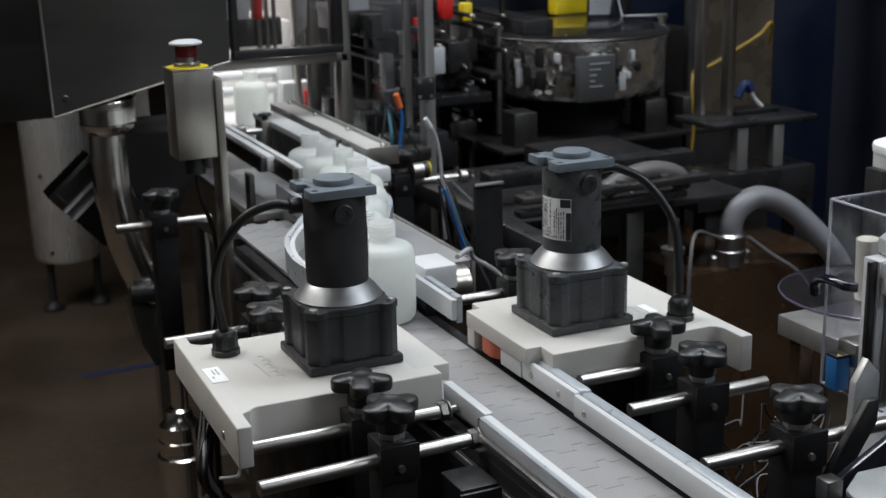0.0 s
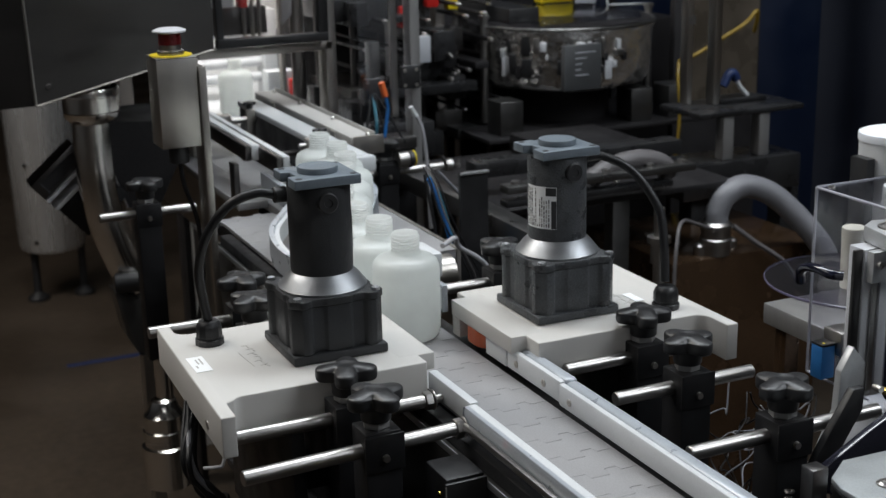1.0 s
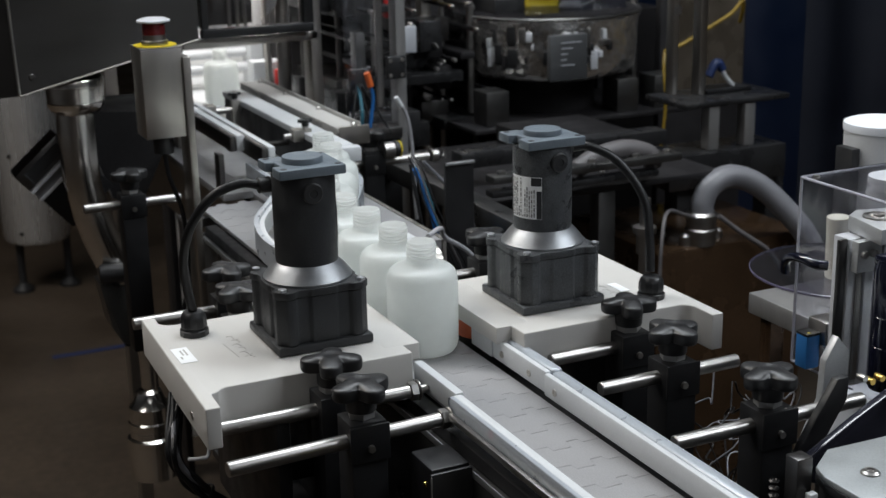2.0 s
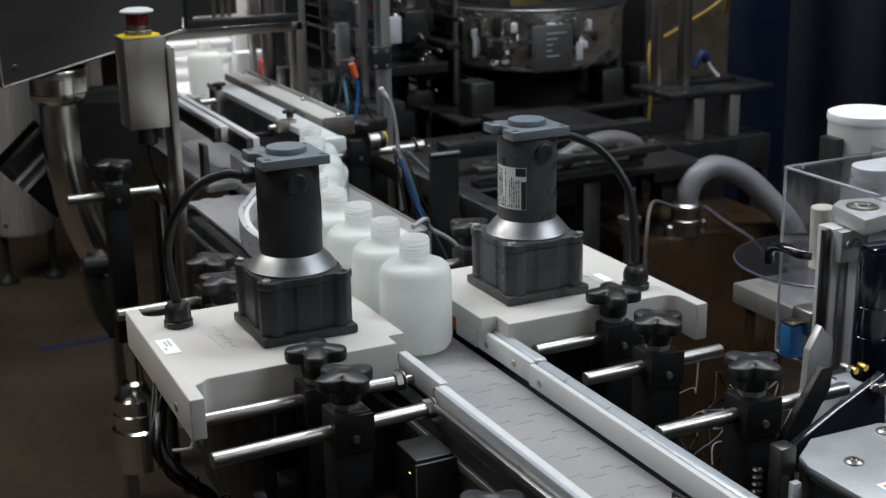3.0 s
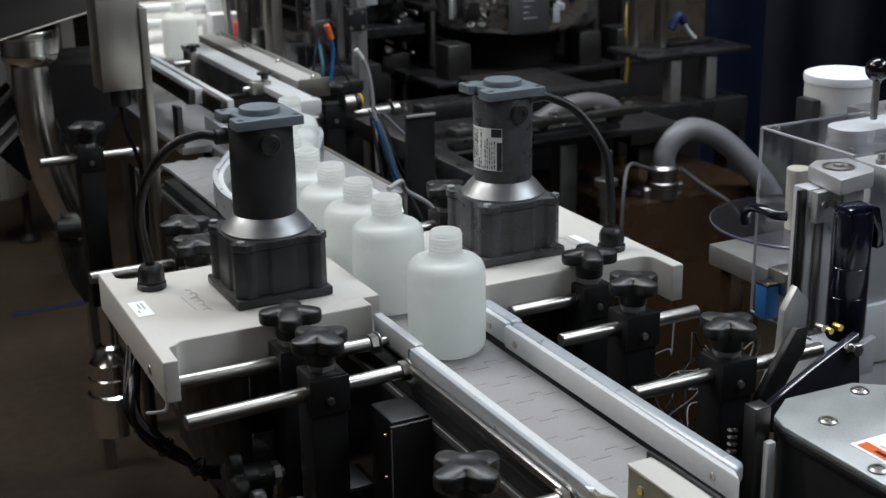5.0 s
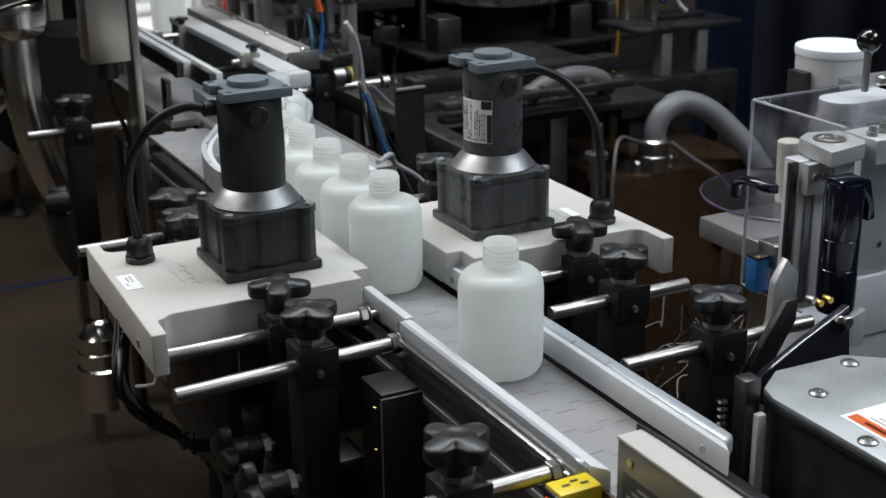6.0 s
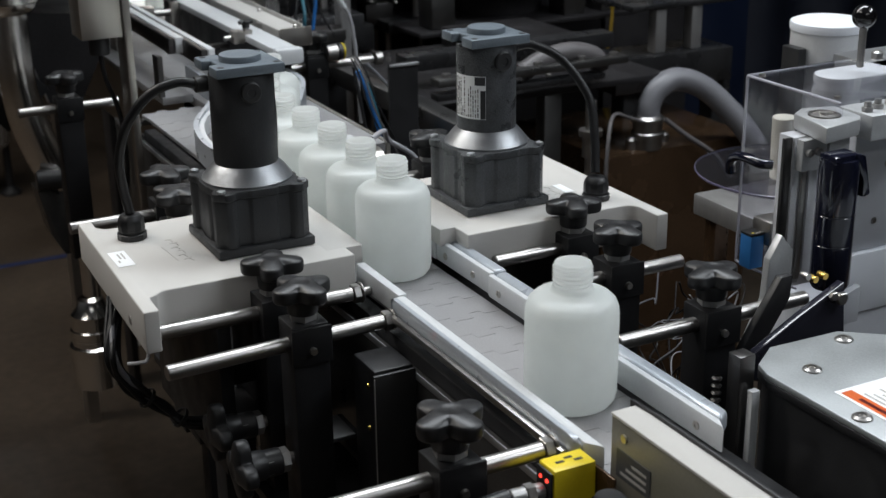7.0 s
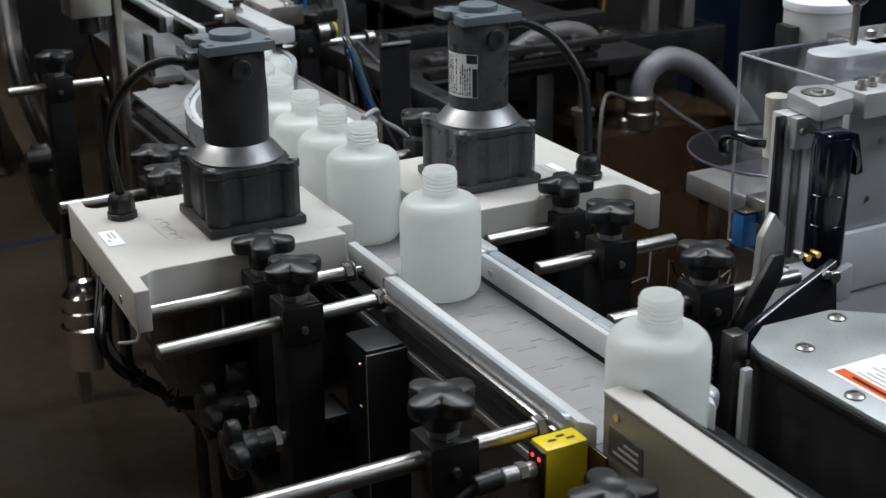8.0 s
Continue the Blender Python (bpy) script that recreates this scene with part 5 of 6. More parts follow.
for dx in (0.368, 0.389):
    for z in (1.010, 1.035):
        part("hinge_screw", lathe([(0, -0.001), (0.003, -0.001), (0.0034, 0), (0, 0)], 10, (dx, 2.0779, z), "y"), SATIN, fr)
part("sill", box(0.250, 0.3835, 2.07, 2.12, 0.905, 0.9245, 0.002), DARKSTEEL, fr)
part("lower_panel", box(0.250, 0.3835, 2.08, 2.10, 0.0, 0.9045), BLACKMATT, fr)
part("inner_panel", box(0.399, 0.446, 2.50, 2.51, 1.075, 1.9, 0.002), GREYPANEL, fr, "grey panel behind the glass")
part("inner_panel", box(0.517, 0.552, 2.38, 2.39, 0.997, 1.048, 0.002), GREYPANEL, fr)
part("inner_strip", box(0.464, 0.478, 2.37, 2.38, 0.90, 1.9, 0.002), SATIN, fr)
part("inner_strip", box(0.500, 0.507, 2.36, 2.37, 0.90, 1.9, 0.002), STEEL, fr)
part("inner_block", box(0.427, 0.446, 2.38, 2.41, 0.935, 1.043, 0.002), ALUDARK, fr)
part("bolt_plate", box(0.306, 0.342, 2.105, 2.115, 0.978, 1.022, 0.002), ALUDARK, fr)
for dx in (0.311, 0.337):
    for z in (0.984, 1.016):
        part("bolt", lathe([(0, -0.003), (0.003, -0.003), (0.0035, 0), (0, 0)], 10, (dx, 2.1049, z), "y"), STEEL, fr)
oc = thing("orange_connector", "orange plug on a blue cable hanging in the frame", "connector", (0.317, 2.05, 1.012))
part("plug", rod((-0.004, 0, 0.012), (0.003, 0, -0.012), 0.0055), ORANGEP, oc)
part("cable", tube([(0.003, 0, -0.012), (0.006, 0, -0.03), (0.003, 0.0, -0.055), (-0.002, 0, -0.085)], 0.003, 8), BLUECABLE, oc)
tc2 = thing("tubing", "teal and black air tubes hanging from the bolt plate", "tubing", (0.317, 2.10, 1.0))
part("teal_tube", tube([(0.005, 0.02, 0.0), (-0.001, -0.01, -0.02), (-0.006, -0.03, -0.05), (-0.010, -0.03, -0.085)], 0.003, 8), TEAL, tc2)
for i, dx in enumerate((-0.03, 0.012, 0.045)):
    part("black_tube", tube([(0.004, 0.02, 0.005), (dx * 0.3, -0.01, -0.02), (dx, -0.03, -0.085)], 0.0022, 8), RUBBER, tc2)
for x, z, m, w, h in ((0.541, 1.074, RED, 0.018, 0.042), (0.604, 1.110, RED, 0.026, 0.042), (0.648, 1.10, YELLOW, 0.022, 0.036), (0.640, 1.012, RED, 0.010, 0.012)):
    t = thing("toggle_switch", "small coloured plastic toggle switch on the dark machine", "switch", (x, 2.49, z), "plastic handles")
    part("grip", box(-w / 2, w / 2, -0.01, 0.012, -h / 2, h / 2, 0.003), m, t)
    part("stub", box(-w / 4, w / 4, 0.0125, 0.065, -h / 4, h / 4), BLACK, t)
dm = thing("dark_machine", "dark machine block with rails, bars and bolts in shade", "machine", (0, 0, 0))
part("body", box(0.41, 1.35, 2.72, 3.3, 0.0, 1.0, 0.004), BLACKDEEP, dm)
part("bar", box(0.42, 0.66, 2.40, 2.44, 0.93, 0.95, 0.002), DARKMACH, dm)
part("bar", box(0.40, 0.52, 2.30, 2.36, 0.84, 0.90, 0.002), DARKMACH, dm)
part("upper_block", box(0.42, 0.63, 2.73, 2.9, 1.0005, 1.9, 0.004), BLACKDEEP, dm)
random.seed(11)
for i in range(34):
    x, z = random.uniform(0.42, 0.80), random.uniform(0.80, 1.10)
    w, h = random.uniform(0.01, 0.05), random.uniform(0.006, 0.03)
    y = random.uniform(2.42, 2.52)
    part("fitting", box(x - w, x + w, y, 2.73, z - h, z + h, 0.002), (DARKMACH, DARKSTEEL, BLACKDEEP, BLACK)[i % 4], dm)
for i in range(26):
    x, z = random.uniform(0.42, 0.75), random.uniform(0.84, 1.10)
    r = random.uniform(0.0025, 0.0055)
    part("chrome_bolt", lathe([(0, -0.006), (r * 0.8, -0.004), (r, 0), (r, 0.008), (0, 0.008)], 12, (x, 2.418, z), "y"), STEEL, dm)
    part("bolt_shaft", rod((x, 2.4265, z), (x, 2.70, z), r * 0.9, 8), BLACKDEEP, dm)
for i in range(5):
    x = 0.45 + 0.075 * i
    part("slim_column", rod((x, 2.53, 0.0), (x, 2.53, 1.9), 0.006), STEEL if i % 2 else DARKSTEEL, dm)
# polished drum
dr = thing("bowl_feeder", "mirror-polished round bowl of a cap feeder on a dark stand", "bowl feeder", (0.905, 2.50, 0))
part("drum", lathe([(0, 0.918), (0.16, 0.918), (0.175, 0.924), (0.185, 0.938), (0.190, 1.03), (0.194, 1.036), (0.194, 1.042), (0.184, 1.042), (0.180, 1.03), (0.176, 0.942), (0.0, 0.936)], 56), DRUMGLASS, dr, "wavy mirror-polished drum wall")
part("inner_bowl", lathe([(0, 0.9365), (0.115, 0.9365), (0.125, 0.945), (0.135, 1.01), (0.150, 1.030), (0.146, 1.031), (0.130, 1.012), (0.0, 0.98)], 48), DRUMGLASS, dr)
# Pale and black slips on the drum wall stand in for its reflections.
random.seed(5)
for i in range(30):
    a, z = random.uniform(-2.75, -1.35), random.uniform(0.955, 1.015)
    w, h = random.uniform(0.002, 0.010), random.uniform(0.004, 0.020)
    o = part("reflection_slip", box(-w, w, -0.002, 0.004, -h, h, 0.001), (WHITE, BLACK, STEEL, BLACK, PALEALU, BLACKDEEP)[i % 6], dr)
    o.matrix_basis = Matrix.Translation((0.1905 * math.cos(a), 0.1905 * math.sin(a), z)) @ Matrix.Rotation(a + 1.5708, 4, "Z")
part("rim", lathe([(0.185, 1.0425), (0.196, 1.0425), (0.197, 1.045), (0.194, 1.048), (0.185, 1.047), (0.185, 1.0425)], 56), ALUDARK, dr)
part("lid", lathe([(0, 1.0535), (0.10, 1.0532), (0.165, 1.0515), (0.1865, 1.0484)], 48), BLACKDEEP, dr, "dark shallow lid")
part("cover", prism([(-0.13, -0.15), (0.10, -0.15), (0.20, 0.02), (0.12, 0.16), (-0.11, 0.16), (-0.20, 0.03)], 1.0545, 1.0575, 0.001), GLASS, dr)
part("column", box(-0.105, 0.09, -0.08, 0.08, 0.0, 0.834, 0.004), BLACKDEEP, dr)
pb = part("plate_box", box(-0.112, -0.028, -0.211, -0.196, 0.930, 1.020, 0.003), FACEPLATE, dr, "grey box with unreadable print")
for i, l in enumerate((0.045, 0.025, 0.015, 0.012, 0.03)):
    part("print_bar", box(-0.088, -0.088 + l, -0.2122, -0.2115, 1.004 - 0.011 * i, 1.006 - 0.011 * i), GREYPANEL, pb)
for x in (-0.195, 0.195):
    part("tie_rod", rod((x, -0.03, 0.85), (x, -0.03, 1.06), 0.008), STEEL, dr)
    part("tie_nut", hexnut((x, -0.03, 1.06), (x, -0.03, 1.068), 0.012), STEEL, dr)
for x in (-0.20, 0.10, 0.19):
    part("side_block", box(x - 0.025, x + 0.025, -0.16, -0.10, 0.845, 0.912, 0.002), ALUDARK, dr)
part("shelf", box(-0.26, 0.24, -0.18, 0.18, 0.835, 0.8445, 0.002), BLACKDEEP, dr)
part("pedestal", lathe([(0, 0.845), (0.10, 0.845), (0.10, 0.9175), (0, 0.9175)], 32), BLACKDEEP, dr)
yb = thing("yellow_box", "bright yellow switch housing above the bowl feeder", "switch housing", (1.01, 2.72, 1.055))
part("case", box(-0.04, 0.04, -0.02, 0.02, 0, 0.10, 0.003), YELLOW, yb)
part("arm", box(-0.01, 0.01, 0.0205, 0.06, 0.02, 0.08), BLACK, yb)
part("stand", box(-0.01, 0.01, 0.0605, 0.08, -1.055, 0.10), BLACKMATT, yb)
cs = thing("clear_chute", "folded clear plastic chute with pale edges", "chute", (1.10, 2.60, 1.05))
for i, (x0, x1) in enumerate(((-0.10, -0.045), (-0.045, -0.02), (-0.02, 0.095))):
    part("sheet", prism([(x0, 0.0 + 0.014 * (i % 2)), (x1, 0.006 * i), (x1 + 0.01, 0.11), (x0 + 0.01, 0.11)], -0.001, 0.001, axis="y"), GLASS, cs)
part("pale_sheet", prism([(-0.10, 0.012), (-0.05, 0.010), (-0.035, 0.11), (-0.10, 0.11)], 0.003, 0.005, axis="y"), material("pale_plastic", (0.35, 0.36, 0.38), 0.4, 0, 0.1, 30), cs)
part("edge", rod((-0.02, 0.0, 0.004), (0.095, 0.0, 0.0), 0.0025), WHITE, cs)
part("edge", rod((-0.045, 0.0, 0.10), (-0.02, 0.0, 0.004), 0.002), WHITE, cs)
part("hanger", box(-0.005, 0.005, 0.006, 0.02, -1.05, 0.11), BLACKMATT, cs)

# frame between the drum and the line
lf = thing("low_bench", "dark aluminium bench frame with bolts beside the feeder", "bench", (0, 0, 0))
part("beam", box(0.40, 0.74, 1.77, 1.80, 0.884, 0.896, 0.002), ALUDARK, lf)
part("beam", box(0.40, 0.70, 1.775, 1.80, 0.862, 0.872, 0.002), DARKMACH, lf)
part("beam", box(0.34, 0.375, 1.60, 2.3, 0.845, 0.875, 0.002), ALUDARK, lf)
part("beam", box(0.41, 0.80, 1.90, 1.94, 0.88, 0.905, 0.002), DARKMACH, lf)
part("plate", box(0.40, 0.84, 1.802, 2.20, 0.84, 0.850, 0.002), BLACKDEEP, lf)
random.seed(21)
for i in range(16):
    x, y = random.uniform(0.42, 0.82), random.uniform(1.85, 2.18)
    part("stud", lathe([(0, 0.8501), (0.005, 0.8501), (0.005, 0.8560), (0.003, 0.8570), (0.003, 0.864), (0, 0.865)], 10, (x, y, 0)), STEEL, lf)
part("riser", box(0.62, 0.80, 2.0, 2.19, 0.8503, 0.885, 0.004), BLACKDEEP, lf)
for x in (0.36, 0.62):
    part("leg", box(x - 0.016, x + 0.016, 1.802, 1.83, 0.0, 0.8398 if x > 0.5 else 0.845, 0.002), ALUDARK, lf)
for x in (0.42, 0.50, 0.58, 0.66, 0.72):
    part("bolt", lathe([(0, 0.8961), (0.007, 0.8961), (0.007, 0.901), (0.003, 0.902), (0, 0.902)], 12, (x, 1.785, 0)), STEEL, lf)
jb = thing("steel_bracket_plate", "dull steel bracket plate beside the bottles", "bracket", (0.258, 1.60, 0.0))
part("plate", box(-0.020, 0.022, -0.003, 0.003, 0.60, 0.972, 0.001), BLACKMATT, jb)
part("lip", box(-0.020, 0.022, -0.008, -0.0031, 0.968, 0.972, 0.001), ALU, jb)
part("foot", box(-0.036, 0.036, -0.03, 0.03, 0.0, 0.5999), BLACKMATT, jb)
ck = thing("chrome_cap", "knurled chrome cap with a yellow ring beside the lane", "cap", (0.283, 1.915, 0.924))
part("cap", rod((-0.002, 0, 0), (0.016, 0, 0), 0.0125, 32), STEEL, ck)
part("grip", rod((0.0165, 0, 0), (0.024, 0, 0), 0.0135, 20), BLACK, ck)
part("ring", rod((0.0245, 0, 0), (0.027, 0, 0), 0.0130, 24), YELLOW, ck)
wb = thing("white_stop_block", "white plastic block beside the bottles with a steel roller", "block", (0.067, 1.345, 0.9))
part("block", box(-0.020, 0.020, -0.02, 0.035, 0.024, 0.052, 0.003), WHITE, wb)
part("base", box(-0.018, 0.018, -0.015, 0.03, -0.0115, 0.0238, 0.001), BLACKMATT, wb)
part("roller", rod((0.040, 0.06, 0.0), (0.066, 0.06, 0.0), 0.024, 32), SATIN, wb)
part("axle", rod((0.0, 0.02, 0.0), (0.046, 0.06, 0.0), 0.006), STEEL, wb)
# cables: clear tube, blue and grey cables
cbn = thing("air_tube", "clear air tube with a white end hanging from the post", "tube", (0, 0, 0))
part("tube", tube([(0.289, 1.87, 1.010), (0.303, 1.87, 0.985), (0.310, 1.87, 0.945), (0.312, 1.87, 0.90), (0.316, 1.87, 0.82)], 0.0030, 10), GREYCABLE, cbn)
part("tip", rod((0.286, 1.87, 1.014), (0.296, 1.87, 0.998), 0.0040), WHITE, cbn)
cbl = thing("hanging_cables", "blue and grey cables hanging behind the bottle line", "cables", (0, 0, 0))
for i, m in enumerate((RUBBER, DULLHOSE, RUBBER)):
    k = 0.0055 * (i - 1)
    part("cable", tube([(0.192 + k, 1.60 + 0.004 * i, 0.985), (0.196 + k, 1.585, 0.965), (0.206 + 1.2 * k, 1.575 - 0.002 * i, 0.920), (0.236 + k, 1.570, 0.856 + 0.5 * k), (0.250 + k, 1.575, 0.826 + k), (0.27, 1.58, 0.76)], (0.0013, 0.0015, 0.0012)[i], 8), m, cbl)
for pts, r, m in (([(0.2384, 1.70, 0.9433), (0.2555, 1.70, 0.9008), (0.2732, 1.70, 0.8351), (0.283, 1.70, 0.80), (0.30, 1.70, 0.75)], 0.0034, BLUECABLE),
                  ([(0.245, 1.71, 0.943), (0.263, 1.71, 0.900), (0.280, 1.71, 0.835), (0.291, 1.71, 0.80), (0.31, 1.71, 0.75)], 0.0032, TEAL),
                  ([(0.266, 1.73, 0.945), (0.30, 1.72, 0.905), (0.325, 1.70, 0.865), (0.335, 1.70, 0.80)], 0.0022, GREYHOSE),
                  ([(0.250, 1.74, 0.94), (0.256, 1.72, 0.86), (0.262, 1.70, 0.78)], 0.0026, RUBBER),
                  ([(0.13, 1.42, 0.93), (0.165, 1.46, 0.925), (0.19, 1.50, 0.90), (0.24, 1.52, 0.86), (0.27, 1.52, 0.78)], 0.0032, GREYCABLE)):
    part("cable", tube(pts, r, 10), m, cbl)

# ---------------------------------------------------------------- stand, hose and cabinet at the far right
sd = thing("steel_stand", "steel stand with square posts and a small table", "stand", (0, 0, 0))
part("table", box(0.886, 1.115, 1.97, 2.10, 0.918, 0.928, 0.002), DARKMACH, sd)
part("post", box(0.960, 0.975, 2.035, 2.060, 0.9282, 1.9, 0.002), SATIN, sd)
part("post", box(0.919, 0.930, 2.06, 2.085, 0.9282, 1.9, 0.002), SATIN, sd)
part("leg", box(0.941, 0.964, 1.975, 2.000, 0.838, 0.9178, 0.002), GALV, sd)
part("leg", box(1.020, 1.043, 1.975, 2.000, 0.838, 0.9178, 0.002), GALV, sd)
part("lower_beam", box(0.848, 1.105, 1.96, 2.06, 0.775, 0.8375, 0.002), DARKMACH, sd)
part("base_leg", box(0.88, 0.92, 1.98, 2.02, 0.0, 0.775, 0.002), DARKMACH, sd)
part("base_leg", box(1.08, 1.12, 1.98, 2.02, 0.0, 0.775, 0.002), DARKMACH, sd)
part("collar", box(0.917, 0.932, 2.0575, 2.0595, 1.075, 1.09), STEEL, sd)
tb = thing("tool_scraper", "pale spatula with a blue grip lying on the stand", "tool", (1.005, 2.05, 0.9283))
part("grip", tube([(-0.014, 0, 0.030), (-0.002, 0, 0.050), (0.008, 0, 0.052), (0.016, 0, 0.040)], 0.0085, 12), DARKBLUE, tb)
part("blade", tube([(0.014, 0, 0.042), (0.026, 0, 0.024), (0.042, 0, 0.008)], 0.0045, 8), WHITE, tb)
part("rest", box(-0.03, 0.07, -0.02, 0.03, 0.0, 0.008, 0.001), BLACKMATT, tb)
ylw = thing("yellow_hose", "dull yellow air hose looping behind the stand", "hose", (0, 0, 0))
part("hose", tube([(1.085, 2.33, 0.962), (1.103, 2.3, 0.977), (1.164, 2.3, 1.004), (1.226, 2.3, 1.033), (1.252, 2.3, 1.056), (1.262, 2.31, 1.035), (1.272, 2.33, 1.010)], 0.0042, 10), DULLYELLOW, ylw)
part("hose", tube([(1.050, 2.3, 0.70), (1.058, 2.3, 0.756), (1.068, 2.3, 0.826), (1.069, 2.3, 0.879), (1.070, 2.31, 0.93), (1.085, 2.33, 0.962)], 0.0034, 10), DULLYELLOW, ylw)
bp_ = thing("reflection_panel", "dark panel behind the stand posts with a tan reflection painted on", "panel", (1.255, 2.45, 0))
part("sheet", box(-0.10, 0.125, 0, 0.02, 0.0, 1.35, 0.002), BLACKDEEP, bp_)
# Tan window colour stands in for a reflection in smoked glass.
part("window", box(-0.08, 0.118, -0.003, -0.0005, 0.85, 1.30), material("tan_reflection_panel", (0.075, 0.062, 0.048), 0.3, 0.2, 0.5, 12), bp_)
nv = thing("blue_curtain", "dark navy curtain hanging behind the machines", "curtain", (2.2, 3.4, 0))
bm = bmesh.new()
prev = None
for i in range(90):
    x = -1.6 + 0.045 * i
    yy = 0.03 * math.sin(i * 0.9) + 0.02 * math.sin(i * 0.37)
    cur = [bm.verts.new((x, yy, 0.05)), bm.verts.new((x, yy, 3.0)), bm.verts.new((x, yy + 0.01, 3.0)), bm.verts.new((x, yy + 0.01, 0.05))]
    if prev:
        for k in range(4):
            bm.faces.new((prev[k], cur[k], cur[(k + 1) % 4], prev[(k + 1) % 4]))
    prev = cur
part("cloth", bm, NAVY, nv, smooth=80)
part("curtain_rail", rod((-1.65, 0, 3.02), (2.45, 0, 3.02), 0.02), DARKSTEEL, nv)
for x in (-1.62, 2.43):
    part("rail_post", rod((x, 0, 0.0), (x, 0, 3.05), 0.02), DARKSTEEL, nv)
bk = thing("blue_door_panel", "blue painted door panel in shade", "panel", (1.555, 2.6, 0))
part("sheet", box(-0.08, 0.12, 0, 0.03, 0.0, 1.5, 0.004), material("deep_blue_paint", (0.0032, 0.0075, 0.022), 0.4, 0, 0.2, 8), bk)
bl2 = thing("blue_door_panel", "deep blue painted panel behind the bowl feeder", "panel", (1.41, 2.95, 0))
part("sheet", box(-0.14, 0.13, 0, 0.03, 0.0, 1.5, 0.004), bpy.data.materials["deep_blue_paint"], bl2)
cab = thing("pump_cabinet", "dark brown steel cabinet carrying the hose fitting", "cabinet", (0.85, 1.92, 0))
part("case", box(-0.145, 0.16, -0.14, 0.14, 0.05, 0.728, 0.004), BROWN, cab)
part("plinth", box(-0.14, 0.155, -0.13, 0.13, 0.0, 0.0498), BLACK, cab)
part("bolt", lathe([(0, 0.7281), (0.010, 0.7281), (0.010, 0.744), (0.006, 0.748), (0, 0.748)], 14, (-0.075, -0.115, 0)), STEEL, cab)
part("bolt", lathe([(0, 0.7281), (0.010, 0.7281), (0.010, 0.740), (0.006, 0.744), (0, 0.744)], 14, (0.0, -0.10, 0)), STEEL, cab)
hs = thing("grey_hose", "thick grey hose arching out of a chrome fitting", "hose", (0.803, 1.80, 0.7282))
part("fitting", lathe([(0.024, 0.0), (0.024, 0.020), (0.027, 0.021), (0.027, 0.027), (0.0245, 0.029), (0.0245, 0.045), (0.027, 0.046), (0.027, 0.052), (0.022, 0.056), (0.0, 0.056)], 32), STEEL, hs)
part("hose", tube([(0.0, 0, 0.05), (0.002, 0, 0.074), (0.018, 0, 0.098), (0.056, 0, 0.109), (0.104, -0.01, 0.091), (0.148, -0.03, 0.048), (0.182, -0.05, 0.0), (0.20, -0.06, -0.05)], 0.0195, 24, steps=14), GREYHOSE, hs)
part("thin_cable", tube([(-0.150, -0.10, -0.05), (-0.140, -0.09, 0.045), (-0.110, -0.06, 0.082), (-0.060, -0.03, 0.066), (-0.018, -0.012, 0.048)], 0.0030, 10), DULLHOSE, hs)
part("thin_cable", tube([(0.020, -0.02, 0.050), (0.060, -0.03, 0.018), (0.11, -0.04, -0.018), (0.14, -0.05, -0.06)], 0.0042, 10), DULLHOSE, hs)
h2 = thing("grey_hose", "grey hose end lying behind the motor", "hose", (0.62, 1.80, 0.897))
part("hose", tube([(-0.06, 0, -0.014), (-0.02, 0, 0.004), (0.03, 0, 0.010), (0.075, 0, -0.003), (0.085, 0, -0.025)], 0.015, 20), DULLHOSE, h2)
vl = thing("valve_stem", "polished valve stem rising behind the housing", "valve", (0.551, 1.60, 0))
part("stem", rod((0.006, 0, 0.0), (0.006, 0, 0.883), 0.0080), STEEL, vl)
part("valve_body", lathe([(0.0081, 0.80), (0.012, 0.80), (0.012, 0.83), (0.017, 0.831), (0.017, 0.840), (0.0081, 0.841)], 24, (0.006, 0, 0)), STEEL, vl)

# ---------------------------------------------------------------- bottles
BODY = finish(lathe([(0, 0.0012), (0.027, 0.0), (0.0305, 0.0012), (0.0332, 0.0050), (0.0345, 0.0105), (0.0348, 0.030), (0.0348, 0.0700), (0.0343, 0.0765), (0.0322, 0.0818), (0.0285, 0.0852), (0.0230, 0.0874), (0.0172, 0.0888), (0.0152, 0.0902), (0.0146, 0.0925)], 56), "bottle_body", BOTTLE, 60)
prof = [(0.0146, 0.0925), (0.0143, 0.0945)]
for k in range(4):
    z = 0.0950 + 0.0034 * k
    prof += [(0.0136, z), (0.0138, z + 0.0010), (0.0147, z + 0.0016), (0.0147, z + 0.0023), (0.0138, z + 0.0029)]
prof += [(0.0137, 0.1086), (0.0137, 0.1098), (0.0132, 0.1108), (0.0124, 0.1112), (0.0112, 0.1110), (0.0, 0.1107)]
NECKM = finish(lathe(prof, 48), "bottle_neck", NECK, 40)


def bottle(x, y, label="natural white plastic bottle with a threaded neck on the conveyor"):
    t = thing("bottle", label, "bottle", (x, y, 0.9002), "bottles on the line")
    for nm, me in (("bottle_body", BODY), ("threaded_neck", NECKM)):
        o = new(nm, me)
        o.parent = t
        if nm == "threaded_neck":
            o["label"] = "translucent threaded neck"
    return t


bottle(0.250, 2.68, "natural white plastic bottle standing in the filler").location.z = 0.8804
queue = [bottle(0, 1.33 + 0.069 * i) for i in range(9)]

# ---------------------------------------------------------------- chain links
belt = thing("conveyor_chain", "grey plastic tabletop chain of hinged links", "conveyor chain", (0, 0, 0.9))
W, PITCH, G = 0.0413, 0.0381, 0.00028
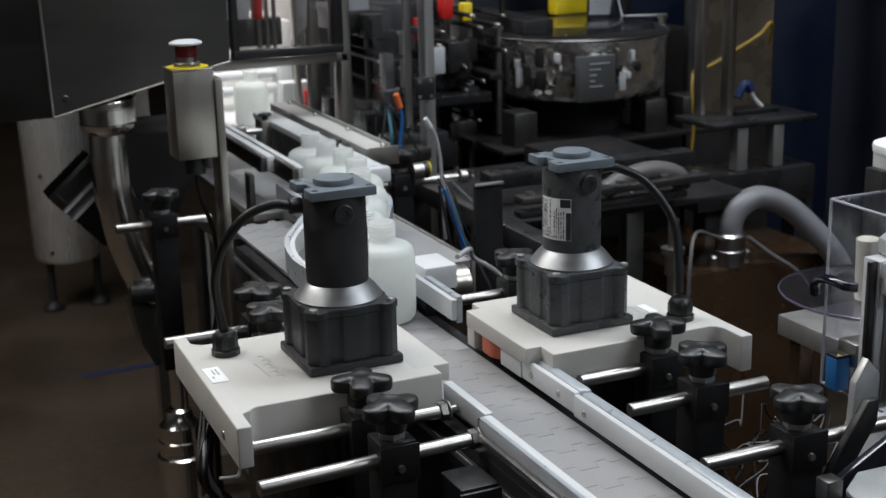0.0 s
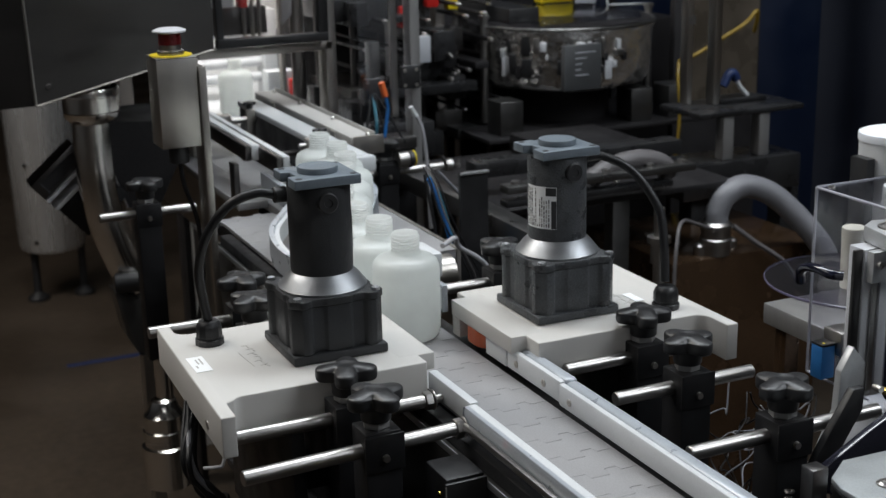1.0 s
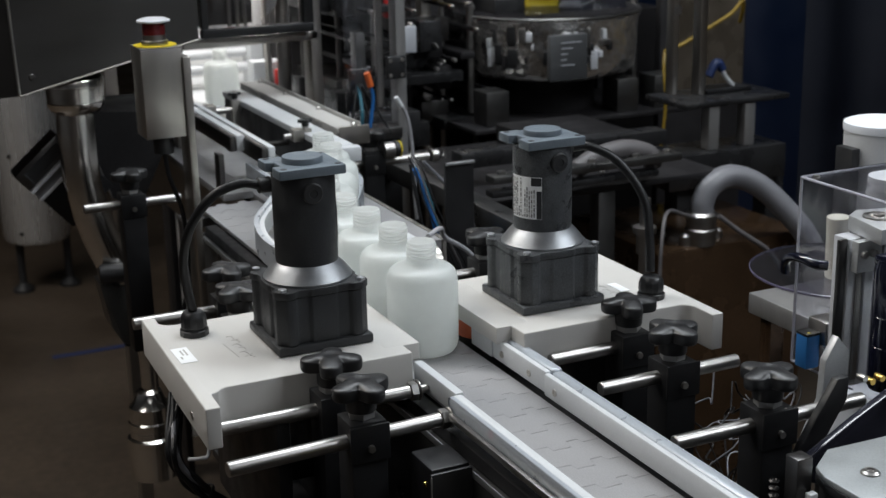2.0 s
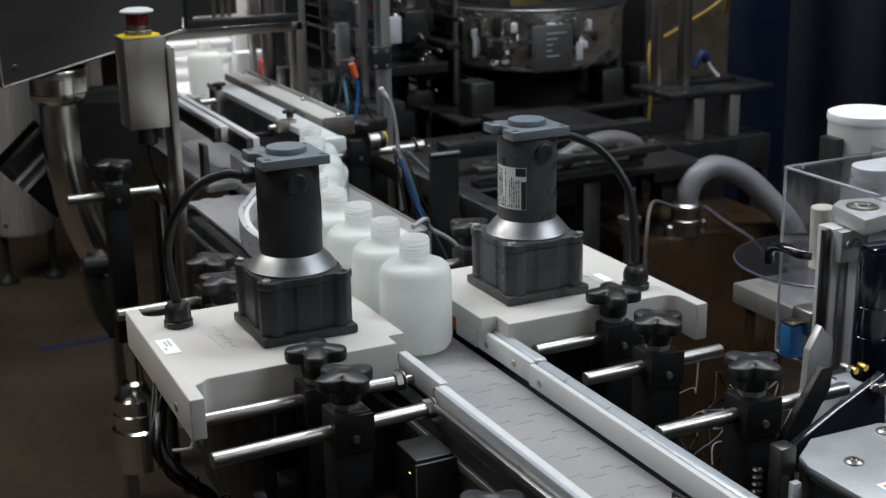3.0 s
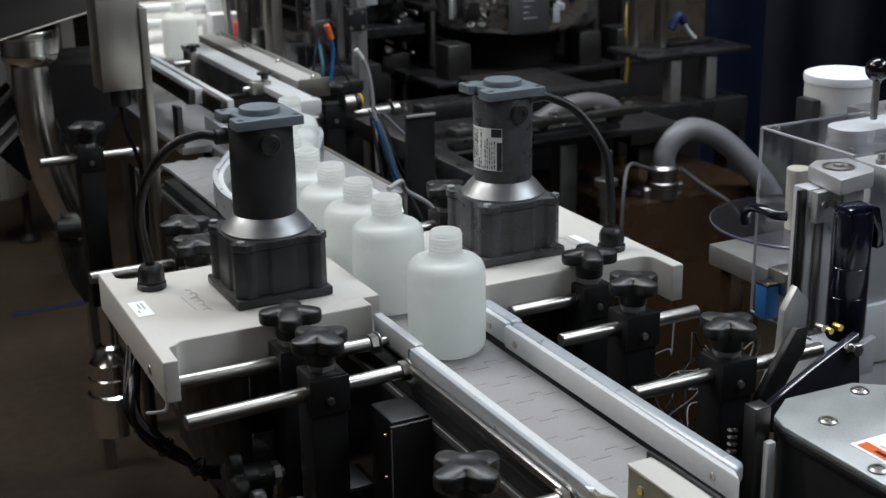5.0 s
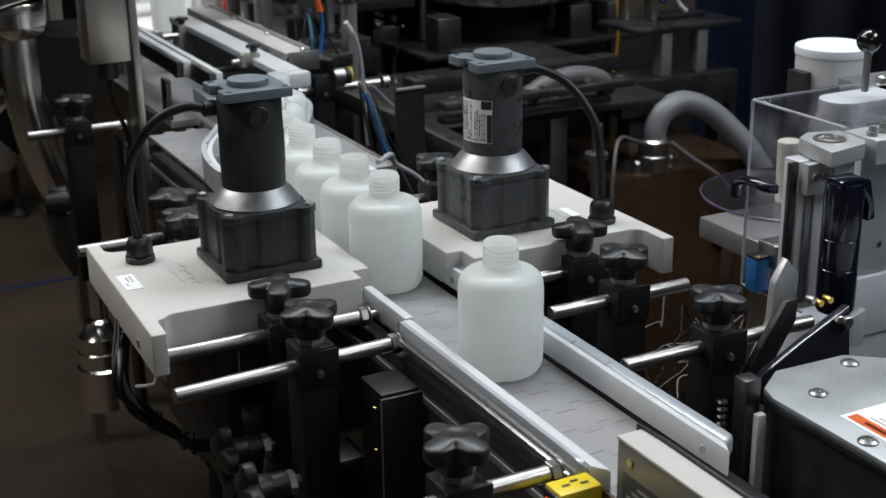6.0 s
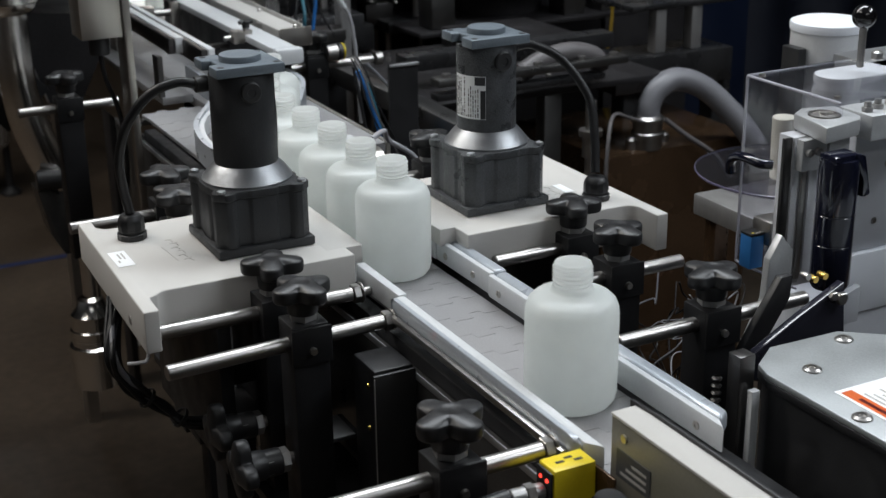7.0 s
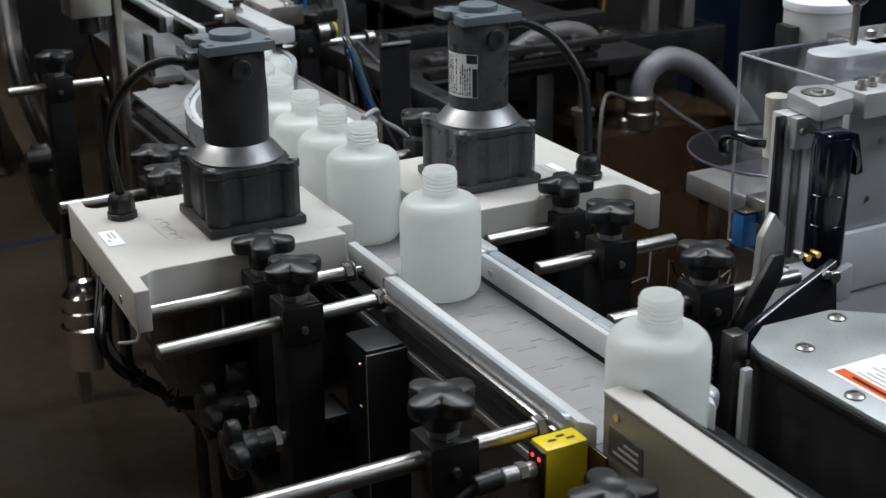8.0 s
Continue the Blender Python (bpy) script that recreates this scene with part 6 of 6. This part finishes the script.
edge = [(-W, 0.0), (-0.020, 0.0), (-0.0190, 0.009), (-0.006, 0.009), (-0.0045, 0.0), (0.012, 0.0), (0.0135, 0.011), (0.024, 0.011), (0.0255, 0.004), (W, 0.004)]
outline = [(x, y + G) for x, y in edge] + [(x, y + PITCH - G) for x, y in edge[::-1]]
LINK = finish(prism(outline, -0.0045, 0.0), "link", CHAIN, 30)
Y0, Y1, COUNT = -0.22, 1.765, 114
TURN_R = (COUNT * PITCH - 2 * (Y1 - Y0)) / (2 * math.pi)
links = []
for i in range(COUNT):
    o = new("link", LINK)
    o.parent = belt
    links.append(o)


def round_loop(d):
    """The pose of a link's origin, d metres along the loop from the far end of the top run."""
    run, half = Y1 - Y0, math.pi * TURN_R
    d %= COUNT * PITCH
    if d < run:
        return pose(0, Y1 - d, 0)
    if d < run + half:
        a = (d - run) / TURN_R
        return pose(0, Y0 - TURN_R * math.sin(a), -TURN_R + TURN_R * math.cos(a), math.degrees(a))
    if d < 2 * run + half:
        return pose(0, Y0 + d - run - half, -2 * TURN_R, 180)
    a = (d - 2 * run - half) / TURN_R
    return pose(0, Y1 + TURN_R * math.sin(a), -TURN_R - TURN_R * math.cos(a), 180 + math.degrees(a))


# ---------------------------------------------------------------- movement
LANE = [(0.0, -1.0), (0.0, 1.385), (0.012, 1.445), (0.050, 1.535), (0.088, 1.625), (0.101, 1.690), (0.103, 3.2)]
SHIFT = [(0, 0), (1.5, 0.155), (1.68, 0.173), (3.0, 0.199), (4.0, 0.215), (4.15, 0.219), (4.5, 0.253), (6.0, 0.279), (6.72, 0.290), (7.08, 0.317), (8.0, 0.333)]


def lane(d):
    """The place on the lane at d metres from its near end, counted so that d equals y on the straight chain."""
    at = LANE[0][1]
    for (x0, y0), (x1, y1) in zip(LANE, LANE[1:]):
        seg = math.hypot(x1 - x0, y1 - y0)
        if d <= at + seg:
            k = (d - at) / seg
            return x0 + k * (x1 - x0), y0 + k * (y1 - y0)
        at += seg
    return LANE[-1]


def along(t, table):
    for (t0, v0), (t1, v1) in zip(table, table[1:]):
        if t <= t1:
            return v0 + (v1 - v0) * (t - t0) / (t1 - t0)
    return table[-1][1]


def motions():
    times = [0.25 * k for k in range(33)]
    for i, o in enumerate(links):
        walk(o, [(t, round_loop(PITCH * i + 0.1155 * t)) for t in [0.4 * k for k in range(21)]])
    for i, b in enumerate(queue):
        rows = []
        for t in times:
            d = 1.33 + 0.069 * i - along(t, SHIFT)
            if i == 0 and t > 4.25:
                d = 1.1005 - 0.1150 * (t - 4.25)
            if i == 1 and t > 7.0:
                d = 1.093 - 0.1145 * (t - 7.0)
            x, y = lane(d)
            rows.append((t, pose(x, y, 0.9002)))
        walk(b, rows)


motions()
